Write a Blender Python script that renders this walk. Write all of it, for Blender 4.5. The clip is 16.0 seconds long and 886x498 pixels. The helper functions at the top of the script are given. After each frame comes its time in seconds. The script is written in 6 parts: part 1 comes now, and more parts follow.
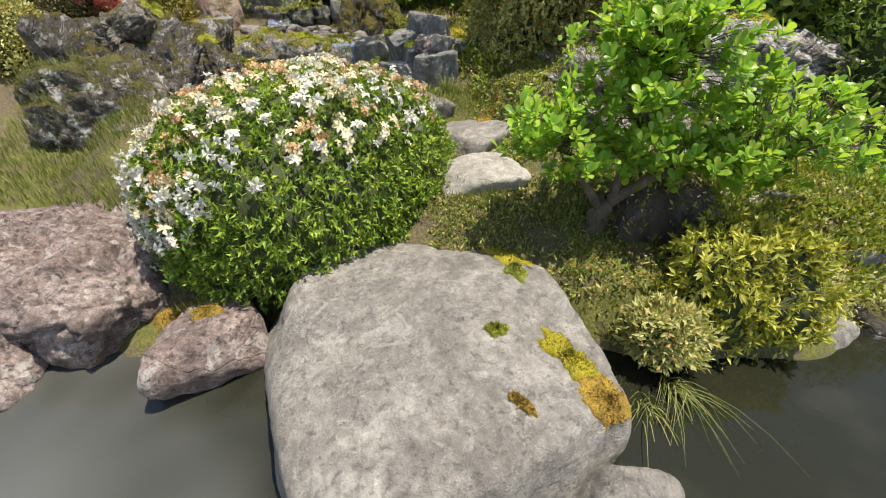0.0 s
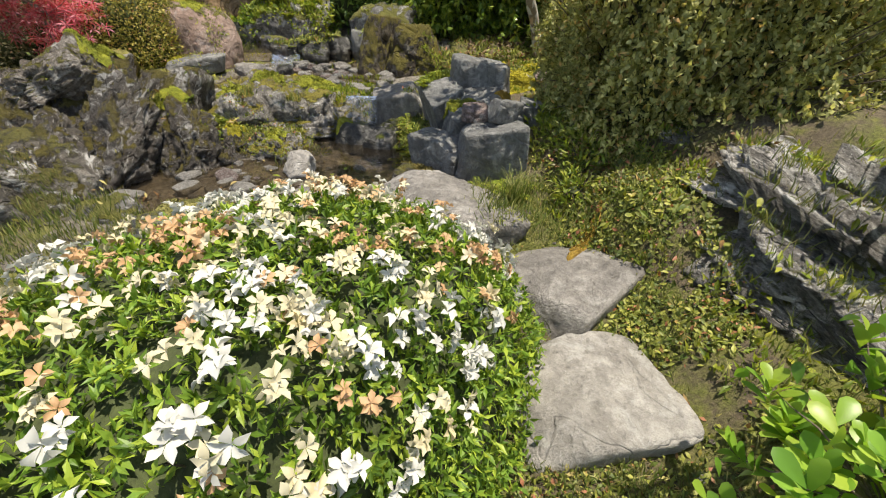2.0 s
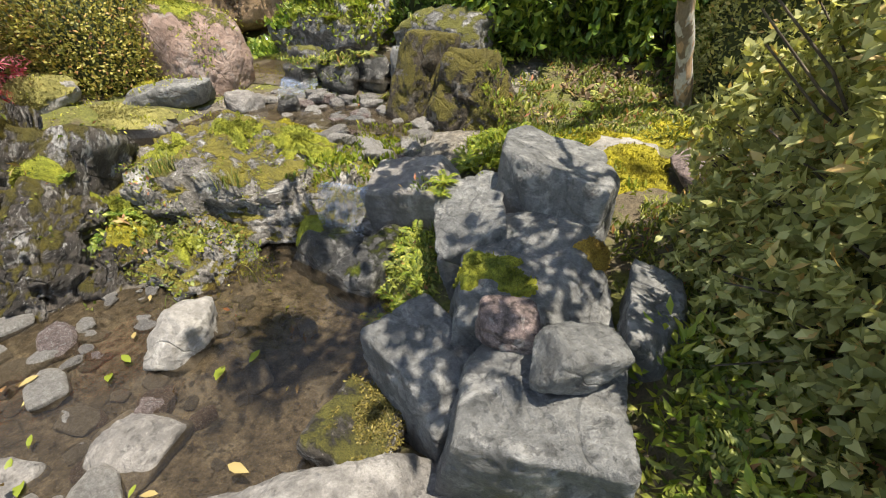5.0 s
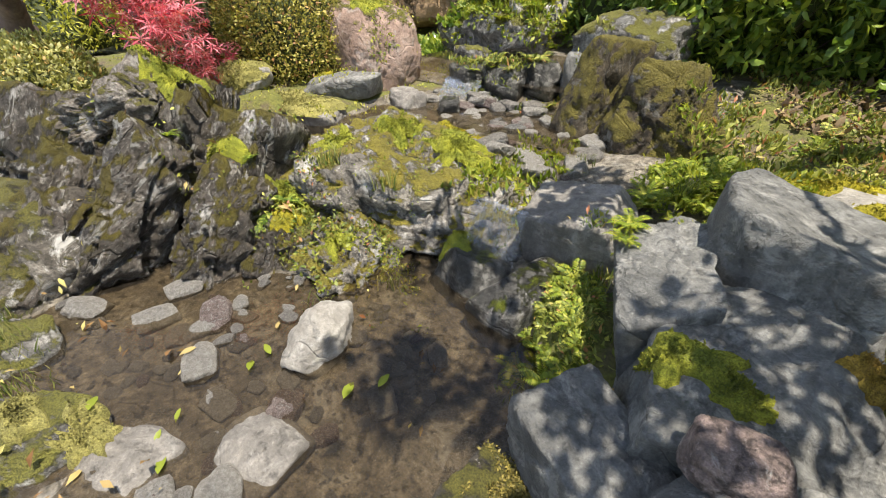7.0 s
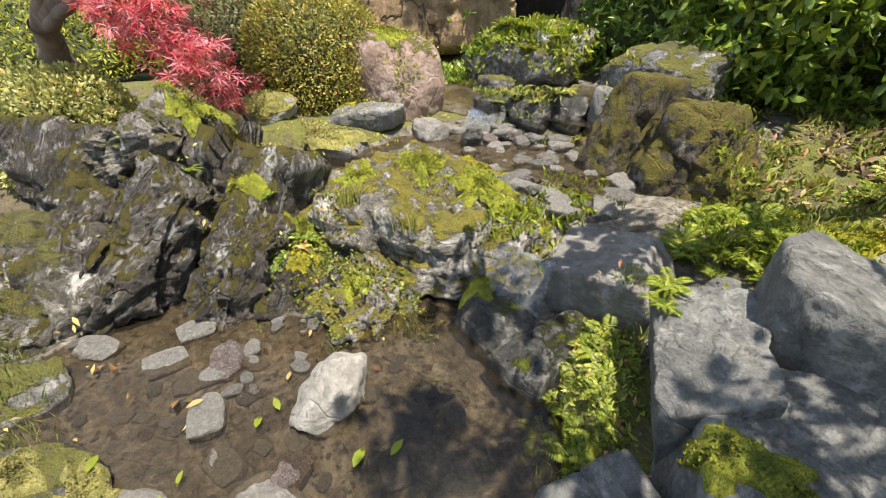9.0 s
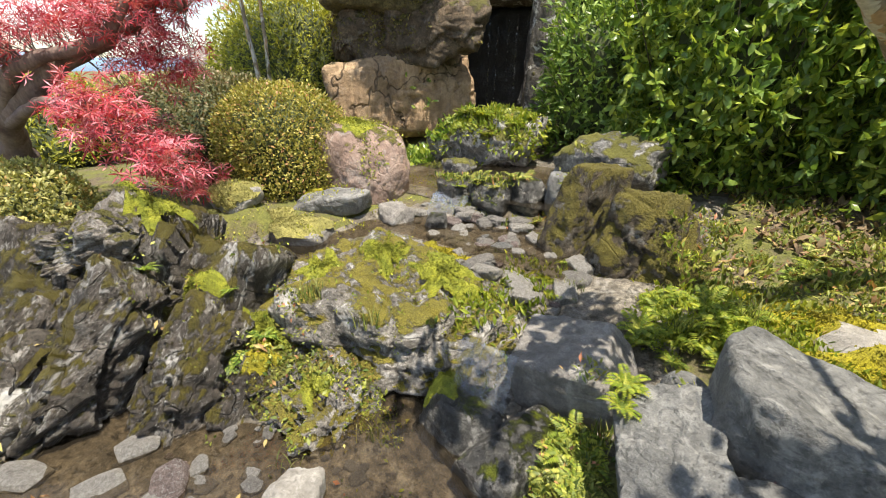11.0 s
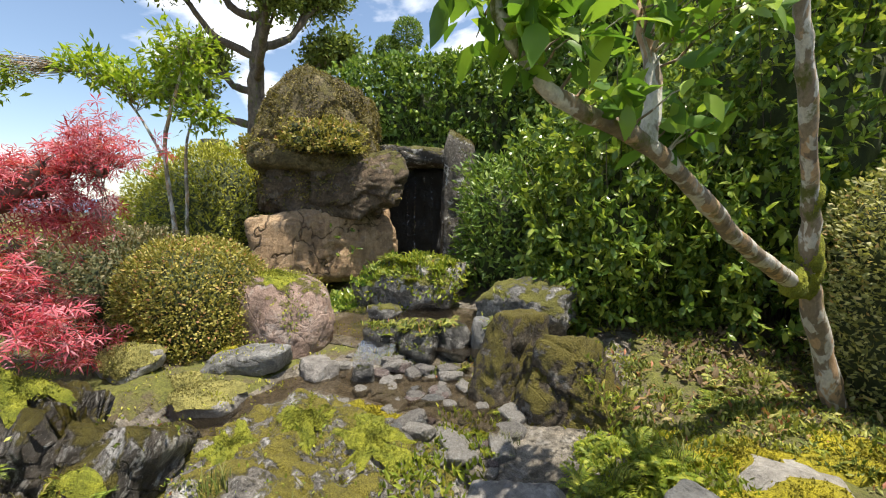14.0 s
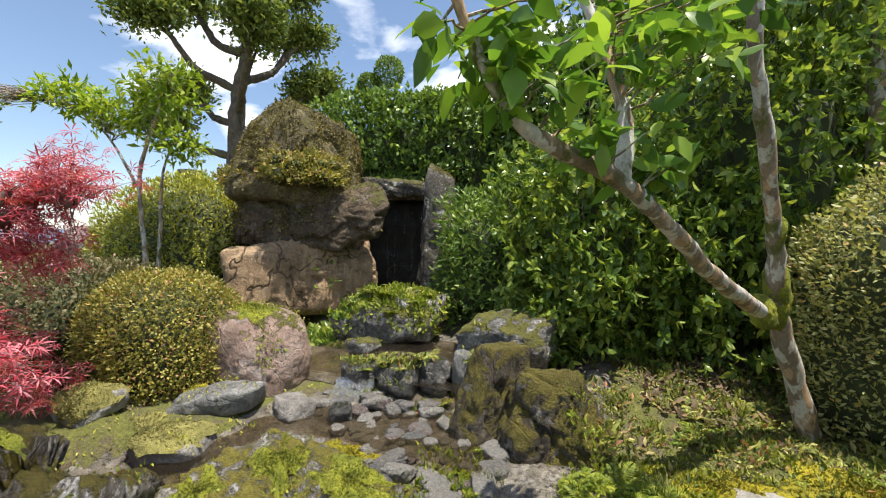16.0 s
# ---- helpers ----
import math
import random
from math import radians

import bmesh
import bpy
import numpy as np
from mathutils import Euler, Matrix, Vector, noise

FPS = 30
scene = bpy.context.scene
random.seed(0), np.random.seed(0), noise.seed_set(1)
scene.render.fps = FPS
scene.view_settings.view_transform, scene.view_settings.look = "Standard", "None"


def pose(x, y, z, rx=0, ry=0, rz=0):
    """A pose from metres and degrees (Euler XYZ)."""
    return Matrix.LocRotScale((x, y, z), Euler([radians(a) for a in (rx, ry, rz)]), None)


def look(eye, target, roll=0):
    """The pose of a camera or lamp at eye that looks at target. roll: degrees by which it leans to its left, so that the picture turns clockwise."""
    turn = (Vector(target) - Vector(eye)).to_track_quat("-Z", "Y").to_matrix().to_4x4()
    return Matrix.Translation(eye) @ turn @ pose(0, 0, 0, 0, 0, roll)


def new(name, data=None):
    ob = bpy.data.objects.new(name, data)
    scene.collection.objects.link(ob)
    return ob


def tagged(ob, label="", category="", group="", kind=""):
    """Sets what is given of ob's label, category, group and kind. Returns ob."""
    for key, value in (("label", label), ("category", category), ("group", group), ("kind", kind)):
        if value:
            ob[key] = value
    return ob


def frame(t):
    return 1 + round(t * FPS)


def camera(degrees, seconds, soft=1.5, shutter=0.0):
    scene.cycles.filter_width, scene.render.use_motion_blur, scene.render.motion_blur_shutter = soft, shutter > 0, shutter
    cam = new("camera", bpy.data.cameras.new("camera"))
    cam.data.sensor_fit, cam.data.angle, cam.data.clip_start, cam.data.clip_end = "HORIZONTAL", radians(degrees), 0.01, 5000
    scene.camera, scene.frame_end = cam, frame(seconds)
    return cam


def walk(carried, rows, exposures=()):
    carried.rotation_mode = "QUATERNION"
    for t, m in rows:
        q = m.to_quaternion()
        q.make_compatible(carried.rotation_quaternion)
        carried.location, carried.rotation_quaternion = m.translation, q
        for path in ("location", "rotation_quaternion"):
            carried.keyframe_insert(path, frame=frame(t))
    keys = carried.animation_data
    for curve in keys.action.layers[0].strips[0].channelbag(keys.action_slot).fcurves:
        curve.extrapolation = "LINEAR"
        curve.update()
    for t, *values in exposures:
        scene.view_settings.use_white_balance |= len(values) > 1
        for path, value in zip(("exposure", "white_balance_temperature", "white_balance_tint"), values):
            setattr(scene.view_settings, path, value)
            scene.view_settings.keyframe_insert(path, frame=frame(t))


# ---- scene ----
cam = camera(94.8, 16.0, 1.1)
METRES, EYE, TILT, LEAN, TURN = 5.0, 1.5, -34.0, 0.0, 0.0
ROWS = [
    (0.0, 0.0, 0.0, 0.0, 0.0, 0.0, -0.0),
    (0.5, 0.0282, 0.0529, 0.0482, -0.3, -0.25, 0.2),
    (1.0, -0.0078, 0.1427, 0.0978, 0.17, 0.0, -0.16),
    (1.5, -0.0383, 0.2206, 0.169, 1.39, 0.49, -0.95),
    (2.0, -0.0486, 0.2782, 0.2199, 3.05, 1.0, -2.07),
    (2.5, -0.0415, 0.3428, 0.269, 4.76, 1.2, -3.2),
    (3.0, -0.0119, 0.3987, 0.3099, 6.16, 0.91, -4.07),
    (3.5, 0.0293, 0.4387, 0.3404, 7.25, 0.22, -4.74),
    (4.0, 0.0266, 0.5054, 0.3787, 8.61, -0.53, -5.7),
    (4.5, -0.0027, 0.5778, 0.4388, 11.25, -1.35, -7.49),
    (5.0, -0.0225, 0.612, 0.4698, 15.59, -2.26, -10.3),
    (7.5, -0.0946, 0.6456, 0.4861, 34.42, -7.13, -20.94),
    (8.0, -0.1014, 0.65, 0.4923, 35.07, -7.07, -21.22),
    (10.5, -0.1052, 0.6513, 0.533, 33.05, 1.26, -20.21),
    (11.0, -0.1026, 0.6509, 0.5404, 31.38, 4.67, -19.4),
    (11.5, -0.1033, 0.6462, 0.5472, 29.46, 8.57, -18.41),
    (12.0, -0.1033, 0.6409, 0.5546, 27.4, 12.73, -17.29),
    (12.5, -0.1032, 0.6363, 0.5576, 25.41, 16.92, -16.24),
    (13.0, -0.1037, 0.6343, 0.5603, 23.79, 20.62, -15.28),
    (13.5, -0.1058, 0.6347, 0.5609, 22.51, 23.65, -14.55),
    (14.0, -0.1063, 0.635, 0.5611, 21.54, 25.96, -14.02),
    (14.5, -0.1066, 0.6336, 0.5619, 20.73, 27.7, -13.58),
    (15.0, -0.1062, 0.6342, 0.5621, 20.05, 29.03, -13.24),
    (15.5, -0.1065, 0.6335, 0.5625, 19.44, 30.11, -12.91),
    (16.0, -0.1078, 0.6334, 0.5619, 18.94, 30.96, -12.68),
]
EXPOSURES = [(0.0, 0.42, 7100, 10), (2.5, 0.28, 7100, 10), (3.5, 0.44, 7100, 14), (5.0, 0.75, 7000, 10), (7.5, 0.78, 7000, 10), (11.0, 0.82, 7050, 10), (13.0, 0.58, 7000, 10), (16.0, 0.42, 6700, 10)]
walk(cam, [(t, pose(0, 0, EYE, TILT, LEAN, TURN) @ pose(METRES * x, METRES * y, METRES * z, 90 + pitch, roll, yaw)) for t, x, y, z, yaw, pitch, roll in ROWS], EXPOSURES)

# ---- world and sun ----
SUN_DIR = Vector((0.24, -0.03, 0.97)).normalized()
world = bpy.data.worlds.new("sky")
scene.world = world
world.use_nodes = True
wn, wl = world.node_tree.nodes, world.node_tree.links
wn.clear()


def wnode(kind, **values):
    n = wn.new(kind)
    for k, v in values.items():
        n.inputs[k.replace("_", " ")].default_value = v
    return n


sky = wn.new("ShaderNodeTexSky")
sky.sky_type = "NISHITA"
sky.sun_disc = False
sky.sun_elevation = math.asin(SUN_DIR.z)
sky.sun_rotation = math.atan2(SUN_DIR.x, SUN_DIR.y)
sky.air_density, sky.dust_density, sky.ozone_density = 1.0, 0.6, 1.5
wtc = wn.new("ShaderNodeTexCoord")
wmap = wn.new("ShaderNodeMapping")
wmap.inputs["Scale"].default_value = (1.0, 1.0, 2.4)
wmap.inputs["Location"].default_value = (0.35, 0.9, 0.1)
cloud = wnode("ShaderNodeTexNoise", Scale=2.3, Detail=9.0, Roughness=0.52, Distortion=0.25)
cramp = wn.new("ShaderNodeValToRGB")
cramp.color_ramp.elements[0].position, cramp.color_ramp.elements[1].position = 0.54, 0.66
cmix = wn.new("ShaderNodeMixRGB")
cmix.inputs["Color2"].default_value = (9.5, 9.7, 10.0, 1)
wbg = wnode("ShaderNodeBackground", Strength=0.15)
wout = wn.new("ShaderNodeOutputWorld")
wl.new(wtc.outputs["Generated"], wmap.inputs["Vector"])
wl.new(wmap.outputs["Vector"], cloud.inputs["Vector"])
wl.new(cloud.outputs["Fac"], cramp.inputs["Fac"])
wl.new(cramp.outputs["Color"], cmix.inputs["Fac"])
wl.new(sky.outputs["Color"], cmix.inputs["Color1"])
wl.new(cmix.outputs["Color"], wbg.inputs["Color"])
wl.new(wbg.outputs["Background"], wout.inputs["Surface"])

sun_data = bpy.data.lights.new("sun", "SUN")
sun_data.energy, sun_data.angle, sun_data.color = 6.0, radians(0.55), (1.0, 0.95, 0.86)
sun = new("sun", sun_data)
sun.matrix_world = look(tuple(SUN_DIR * 30), (0, 0, 0))


# ---- materials ----
class Nodes:
    def __init__(self, name):
        self.mat = bpy.data.materials.new(name)
        self.mat.use_nodes = True
        self.n, self.l = self.mat.node_tree.nodes, self.mat.node_tree.links
        self.n.clear()
        self.out = self.n.new("ShaderNodeOutputMaterial")

    def add(self, kind, **values):
        node = self.n.new(kind)
        for k, v in values.items():
            key = k.replace("_", " ")
            if hasattr(v, "is_linked"):
                self.l.new(v, node.inputs[key])
            else:
                node.inputs[key].default_value = v
        return node

    def coords(self, scale=(1, 1, 1)):
        tc = self.n.new("ShaderNodeTexCoord")
        mp = self.add("ShaderNodeMapping", Scale=scale, Vector=tc.outputs["Object"])
        return mp.outputs["Vector"]

    def noise(self, vec, scale, detail=6.0, rough=0.6, dist=0.0):
        return self.add("ShaderNodeTexNoise", Vector=vec, Scale=scale, Detail=detail, Roughness=rough, Distortion=dist).outputs["Fac"]

    def ramp(self, fac, *stops):
        node = self.n.new("ShaderNodeValToRGB")
        self.l.new(fac, node.inputs["Fac"])
        els = node.color_ramp.elements
        while len(els) < len(stops):
            els.new(0.5)
        for e, (p, c) in zip(els, stops):
            e.position = p
            e.color = (*c, 1) if not isinstance(c, (int, float)) else (c, c, c, 1)
        return node.outputs["Color"]

    def mix(self, fac, a, b, blend="MIX"):
        node = self.n.new("ShaderNodeMixRGB")
        node.blend_type = blend
        for key, v in (("Fac", fac), ("Color1", a), ("Color2", b)):
            if hasattr(v, "is_linked"):
                self.l.new(v, node.inputs[key])
            else:
                node.inputs[key].default_value = v if isinstance(v, (int, float)) else (*v, 1)
        return node.outputs["Color"]

    def math(self, op, a, b=0.0):
        node = self.n.new("ShaderNodeMath")
        node.operation = op
        for i, v in enumerate((a, b)):
            if hasattr(v, "is_linked"):
                self.l.new(v, node.inputs[i])
            else:
                node.inputs[i].default_value = v
        return node.outputs["Value"]

    def up(self):
        geo = self.n.new("ShaderNodeNewGeometry")
        sep = self.add("ShaderNodeSeparateXYZ", Vector=geo.outputs["Normal"])
        return sep.outputs["Z"]

    def bump(self, height, strength=0.5, distance=0.02):
        return self.add("ShaderNodeBump", Height=height, Strength=strength, Distance=distance).outputs["Normal"]

    def done(self, shader):
        self.l.new(shader, self.out.inputs["Surface"])
        return self.mat


def rock_material(name, dark, mid, light, lichen=0.5, moss=0.0, moss_col=(0.16, 0.17, 0.025), rough=0.85, strata=0.0, tint=None, cracked=1.1, crack_dark=0.22, speckle=1.0, bed=None):
    m = Nodes(name)
    v = m.coords((1, 1, 1 + 5 * strata))
    if bed:
        turned = m.add("ShaderNodeMapping", Rotation=Vector((0, 0, 1)).rotation_difference(Vector(bed)).inverted().to_euler(), Vector=m.coords())
        v = m.add("ShaderNodeMapping", Scale=(1, 1, 2.6), Vector=turned.outputs["Vector"]).outputs["Vector"]
    big = m.noise(v, 2.6, 8, 0.65, 0.4)
    fine = m.noise(v, 30, 8, 0.7)
    grain = m.noise(v, 140, 4, 0.7)
    col = m.ramp(big, (0.30, dark), (0.52, mid), (0.72, light))
    col = m.mix(0.85 * speckle, col, m.ramp(fine, (0.32, 0.10), (0.5, 0.5), (0.68, 0.92)), "OVERLAY")
    col = m.mix(0.6 * speckle, col, m.ramp(grain, (0.3, 0.12), (0.7, 0.88)), "OVERLAY")
    stain = m.ramp(m.noise(m.coords((1.6, 1.6, 0.35)), 6.0, 6, 0.65, 0.3), (0.40, 0.55), (0.60, 0.0))
    col = m.mix(stain, col, tuple(c * 0.6 for c in dark))
    if tint:
        col = m.mix(m.ramp(m.noise(v, 1.7, 5, 0.6), (0.48, 0.0), (0.64, 0.8)), col, tint)
    if lichen:
        spots = m.ramp(m.noise(v, 6.5, 10, 0.72, 0.6), (0.54, 0.0), (0.61, 1.0))
        col = m.mix(m.math("MULTIPLY", spots, lichen), col, (0.52, 0.51, 0.48))
    specks = m.ramp(m.noise(v, 55, 6, 0.7), (0.60, 0.0), (0.68, 1.0))
    col = m.mix(m.math("MULTIPLY", specks, (0.25 + 0.35 * lichen) * (0.3 + 0.7 * speckle)), col, tuple(min(0.7, c * 1.7) for c in light))
    pits = m.ramp(m.noise(v, 26, 7, 0.7, 0.3), (0.34, 1.0), (0.43, 0.0))
    col = m.mix(m.math("MULTIPLY", pits, 0.5 * speckle), col, tuple(c * 0.45 for c in dark))
    line = m.math("ABSOLUTE", m.math("SUBTRACT", m.noise(v, cracked, 4, 0.55, 0.5), 0.5))
    cracks = m.ramp(line, (0.0, 1.0), (0.007, 0.0))
    col = m.mix(m.math("MULTIPLY", cracks, crack_dark), col, tuple(c * 0.35 for c in dark))
    height = m.math("ADD", m.math("MULTIPLY", fine, 0.6), m.math("ADD", m.math("MULTIPLY", grain, 0.22), m.math("MULTIPLY", big, 1.2)))
    height = m.math("SUBTRACT", height, m.math("ADD", m.math("MULTIPLY", cracks, 0.9 * crack_dark), m.math("MULTIPLY", pits, 0.35 * speckle)))
    if moss:
        patch = m.math("ADD", m.noise(v, 5.0, 8, 0.68, 0.3), m.math("MULTIPLY", m.up(), 0.24))
        mask = m.ramp(patch, (0.80 - 0.3 * moss, 0.0), (0.86 - 0.3 * moss, 1.0))
        mcol = m.mix(m.noise(v, 9, 5, 0.6), tuple(c * 0.4 for c in moss_col), tuple(min(1, c * 1.5) for c in moss_col))
        mcol = m.mix(0.7, mcol, m.ramp(m.noise(v, 170, 3, 0.6), (0.3, 0.15), (0.7, 0.85)), "OVERLAY")
        col = m.mix(mask, col, mcol)
        height = m.math("ADD", height, m.math("MULTIPLY", mask, m.math("ADD", 0.4, m.math("MULTIPLY", m.noise(v, 90, 4, 0.7), 1.2))))
    bs = m.add("ShaderNodeBsdfPrincipled", Base_Color=col, Roughness=rough, Normal=m.bump(height, 1.0, 0.035))
    return m.done(bs.outputs["BSDF"])


def leaf_material(name, dark, mid, light, gloss=0.45, through_light=0.35, odd=None):
    m = Nodes(name)
    geo = m.n.new("ShaderNodeNewGeometry")
    r = geo.outputs["Random Per Island"]
    stops = [(0.0, dark), (0.5, mid), (0.92, light)]
    if odd:
        stops.append((0.965, odd))
    col = m.ramp(r, *stops)
    v = m.coords()
    col = m.mix(0.5, col, m.ramp(m.noise(v, 3.2, 4, 0.6), (0.3, 0.25), (0.7, 0.72)), "OVERLAY")
    bs = m.add("ShaderNodeBsdfPrincipled", Base_Color=col, Roughness=gloss)
    bs.inputs["Specular IOR Level"].default_value = 0.4
    tr = m.add("ShaderNodeBsdfTranslucent", Color=m.mix(1.0, col, (1.0, 1.0, 0.55), "MULTIPLY"))
    mx = m.add("ShaderNodeMixShader", Fac=through_light)
    m.l.new(bs.outputs["BSDF"], mx.inputs[1])
    m.l.new(tr.outputs["BSDF"], mx.inputs[2])
    return m.done(mx.outputs["Shader"])


def bark_material(name, a, b, moss=0.0, patchy=False):
    m = Nodes(name)
    v = m.coords((1, 1, 0.5))
    n1 = m.noise(v, 9, 7, 0.65, 0.5)
    n2 = m.noise(v, 60, 6, 0.7)
    col = m.ramp(n1, (0.35, a), (0.65, b))
    if patchy:
        col = m.mix(m.ramp(m.noise(v, 14, 3, 0.5), (0.53, 0.0), (0.56, 0.85)), col, (0.44, 0.29, 0.17))
        col = m.mix(m.ramp(m.noise(v, 11, 3, 0.5, 0.6), (0.52, 0.0), (0.55, 0.9)), col, (0.50, 0.48, 0.43))
    col = m.mix(0.5, col, m.ramp(n2, (0.3, 0.2), (0.7, 0.8)), "OVERLAY")
    if moss:
        col = m.mix(m.ramp(m.noise(v, 5, 6, 0.7), (0.62 - 0.25 * moss, 0.0), (0.70 - 0.25 * moss, 1.0)), col, (0.09, 0.10, 0.015))
    bs = m.add("ShaderNodeBsdfPrincipled", Base_Color=col, Roughness=0.85, Normal=m.bump(m.math("ADD", n1, m.math("MULTIPLY", n2, 0.4)), 0.8, 0.012))
    return m.done(bs.outputs["BSDF"])


def ground_material():
    m = Nodes("mossy_soil")
    v = m.coords()
    big = m.noise(v, 1.3, 7, 0.62, 0.4)
    mid = m.noise(v, 7.0, 8, 0.7, 0.2)
    fine = m.noise(v, 60, 6, 0.75)
    soil = m.mix(mid, (0.055, 0.042, 0.026), (0.17, 0.135, 0.085))
    moss = m.mix(m.noise(v, 12, 6, 0.65), (0.045, 0.06, 0.012), (0.19, 0.185, 0.04))
    col = m.mix(m.ramp(m.math("ADD", m.math("MULTIPLY", big, 0.6), m.math("MULTIPLY", mid, 0.5)), (0.50, 0.0), (0.60, 1.0)), soil, moss)
    col = m.mix(0.75, col, m.ramp(fine, (0.3, 0.1), (0.7, 0.88)), "OVERLAY")
    h = m.math("ADD", m.math("MULTIPLY", mid, 0.8), m.math("MULTIPLY", fine, 0.6))
    bs = m.add("ShaderNodeBsdfPrincipled", Base_Color=col, Roughness=0.95, Normal=m.bump(h, 0.9, 0.03))
    return m.done(bs.outputs["BSDF"])


def moss_material(name, a, b):
    m = Nodes(name)
    v = m.coords()
    n1, n2 = m.noise(v, 11, 6, 0.65), m.noise(v, 190, 4, 0.7)
    col = m.mix(m.ramp(n1, (0.35, 0.0), (0.65, 1.0)), a, b)
    col = m.mix(0.8, col, m.ramp(n2, (0.3, 0.12), (0.7, 0.85)), "OVERLAY")
    bs = m.add("ShaderNodeBsdfPrincipled", Base_Color=col, Roughness=1.0, Normal=m.bump(m.math("ADD", m.math("MULTIPLY", n1, 1.5), n2), 1.0, 0.012))
    return m.done(bs.outputs["BSDF"])


def water_material(name, clear, tint, depth_col, ripple=0.15, scale=9.0, painted_sky=None):
    m = Nodes(name)
    v = m.coords()
    h = m.math("ADD", m.noise(v, scale, 4, 0.55, 0.4), m.math("MULTIPLY", m.noise(v, scale * 4, 3, 0.5), 0.25))
    nrm = m.bump(h, ripple, 0.02)
    fres = m.add("ShaderNodeFresnel", IOR=1.33, Normal=nrm)
    gl = m.add("ShaderNodeBsdfGlossy", Color=(1, 1, 1, 1), Roughness=0.03, Normal=nrm)
    tr = m.add("ShaderNodeBsdfTransparent", Color=(*tint, 1))
    body_col = (*depth_col, 1)
    # sky reflection painted into the body colour: paler towards -x, broken by noise
    if painted_sky:
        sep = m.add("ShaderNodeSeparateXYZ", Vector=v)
        sky_mask = m.math("ADD", m.math("MULTIPLY", sep.outputs["X"], -0.35), m.math("MULTIPLY", m.noise(v, 0.9, 2, 0.5, 0.2), 1.9))
        body_col = m.mix(m.ramp(m.math("MULTIPLY", sky_mask, 0.4), (0.45, 0.0), (0.98, 1.0)), depth_col, painted_sky)
    di = m.add("ShaderNodeBsdfDiffuse", Color=body_col)
    body = m.add("ShaderNodeMixShader", Fac=1.0 - clear)
    m.l.new(tr.outputs["BSDF"], body.inputs[1])
    m.l.new(di.outputs["BSDF"], body.inputs[2])
    mx = m.add("ShaderNodeMixShader", Fac=fres.outputs["Fac"])
    m.l.new(body.outputs["Shader"], mx.inputs[1])
    m.l.new(gl.outputs["BSDF"], mx.inputs[2])
    return m.done(mx.outputs["Shader"])


def petal_material(name, a, b):
    m = Nodes(name)
    info = m.n.new("ShaderNodeObjectInfo")
    col = m.ramp(info.outputs["Random"], (0.0, a), (1.0, b))
    bs = m.add("ShaderNodeBsdfPrincipled", Base_Color=col, Roughness=0.6)
    tr = m.add("ShaderNodeBsdfTranslucent", Color=col)
    mx = m.add("ShaderNodeMixShader", Fac=0.3)
    m.l.new(bs.outputs["BSDF"], mx.inputs[1])
    m.l.new(tr.outputs["BSDF"], mx.inputs[2])
    return m.done(mx.outputs["Shader"])


GREY = rock_material("grey_stone", (0.165, 0.153, 0.140), (0.258, 0.241, 0.220), (0.350, 0.331, 0.304), 0.25, 0.0, speckle=0.42, crack_dark=0.1)
GREY_MOSS = rock_material("grey_stone_with_moss", (0.10, 0.10, 0.095), (0.21, 0.20, 0.185), (0.36, 0.35, 0.33), 0.7, 0.62, (0.17, 0.165, 0.03))
DARK = rock_material("dark_stone", (0.035, 0.029, 0.022), (0.105, 0.091, 0.072), (0.28, 0.258, 0.225), 1.0, 0.62, (0.13, 0.12, 0.022), 0.7, crack_dark=0.5)
BLUE = rock_material("blue_grey_stone", (0.106, 0.107, 0.104), (0.198, 0.199, 0.192), (0.315, 0.314, 0.300), 0.35, 0.0, rough=0.7, speckle=0.5)
WET = rock_material("wet_dark_stone", (0.03, 0.03, 0.03), (0.07, 0.068, 0.062), (0.14, 0.135, 0.12), 0.3, 0.25, (0.12, 0.14, 0.02), 0.35)
RED = rock_material("reddish_stone", (0.135, 0.099, 0.090), (0.243, 0.184, 0.167), (0.342, 0.288, 0.270), 0.5, 0.0)
PINK = rock_material("pink_granite", (0.22, 0.15, 0.12), (0.36, 0.25, 0.20), (0.42, 0.33, 0.28), 0.3, 0.36, (0.17, 0.16, 0.02), speckle=0.2)
PALE = rock_material("pale_stone", (0.27, 0.25, 0.222), (0.375, 0.355, 0.322), (0.46, 0.44, 0.41), 0.4, 0.0, speckle=0.3)
SAND = rock_material("brown_sandstone", (0.24, 0.155, 0.085), (0.41, 0.275, 0.155), (0.50, 0.36, 0.22), 0.10, 0.10, (0.09, 0.085, 0.02), crack_dark=0.85, cracked=0.9, speckle=0.35)
SAND_DARK = rock_material("dark_mossy_sandstone", (0.071, 0.049, 0.028), (0.131, 0.092, 0.056), (0.212, 0.156, 0.099), 0.15, 0.55, (0.13, 0.12, 0.025))
SHAGGY = rock_material("shaggy_moss_stone", (0.09, 0.07, 0.035), (0.16, 0.13, 0.06), (0.24, 0.20, 0.09), 0.0, 0.7, (0.14, 0.12, 0.03))
MOSSY = rock_material("mossy_stone", (0.06, 0.055, 0.045), (0.12, 0.11, 0.09), (0.26, 0.25, 0.23), 0.4, 0.85, (0.10, 0.10, 0.016))
GREENROCK = rock_material("moss_covered_mound_stone", (0.110, 0.098, 0.084), (0.235, 0.216, 0.190), (0.440, 0.415, 0.380), 0.6, 0.5, (0.24, 0.205, 0.028))
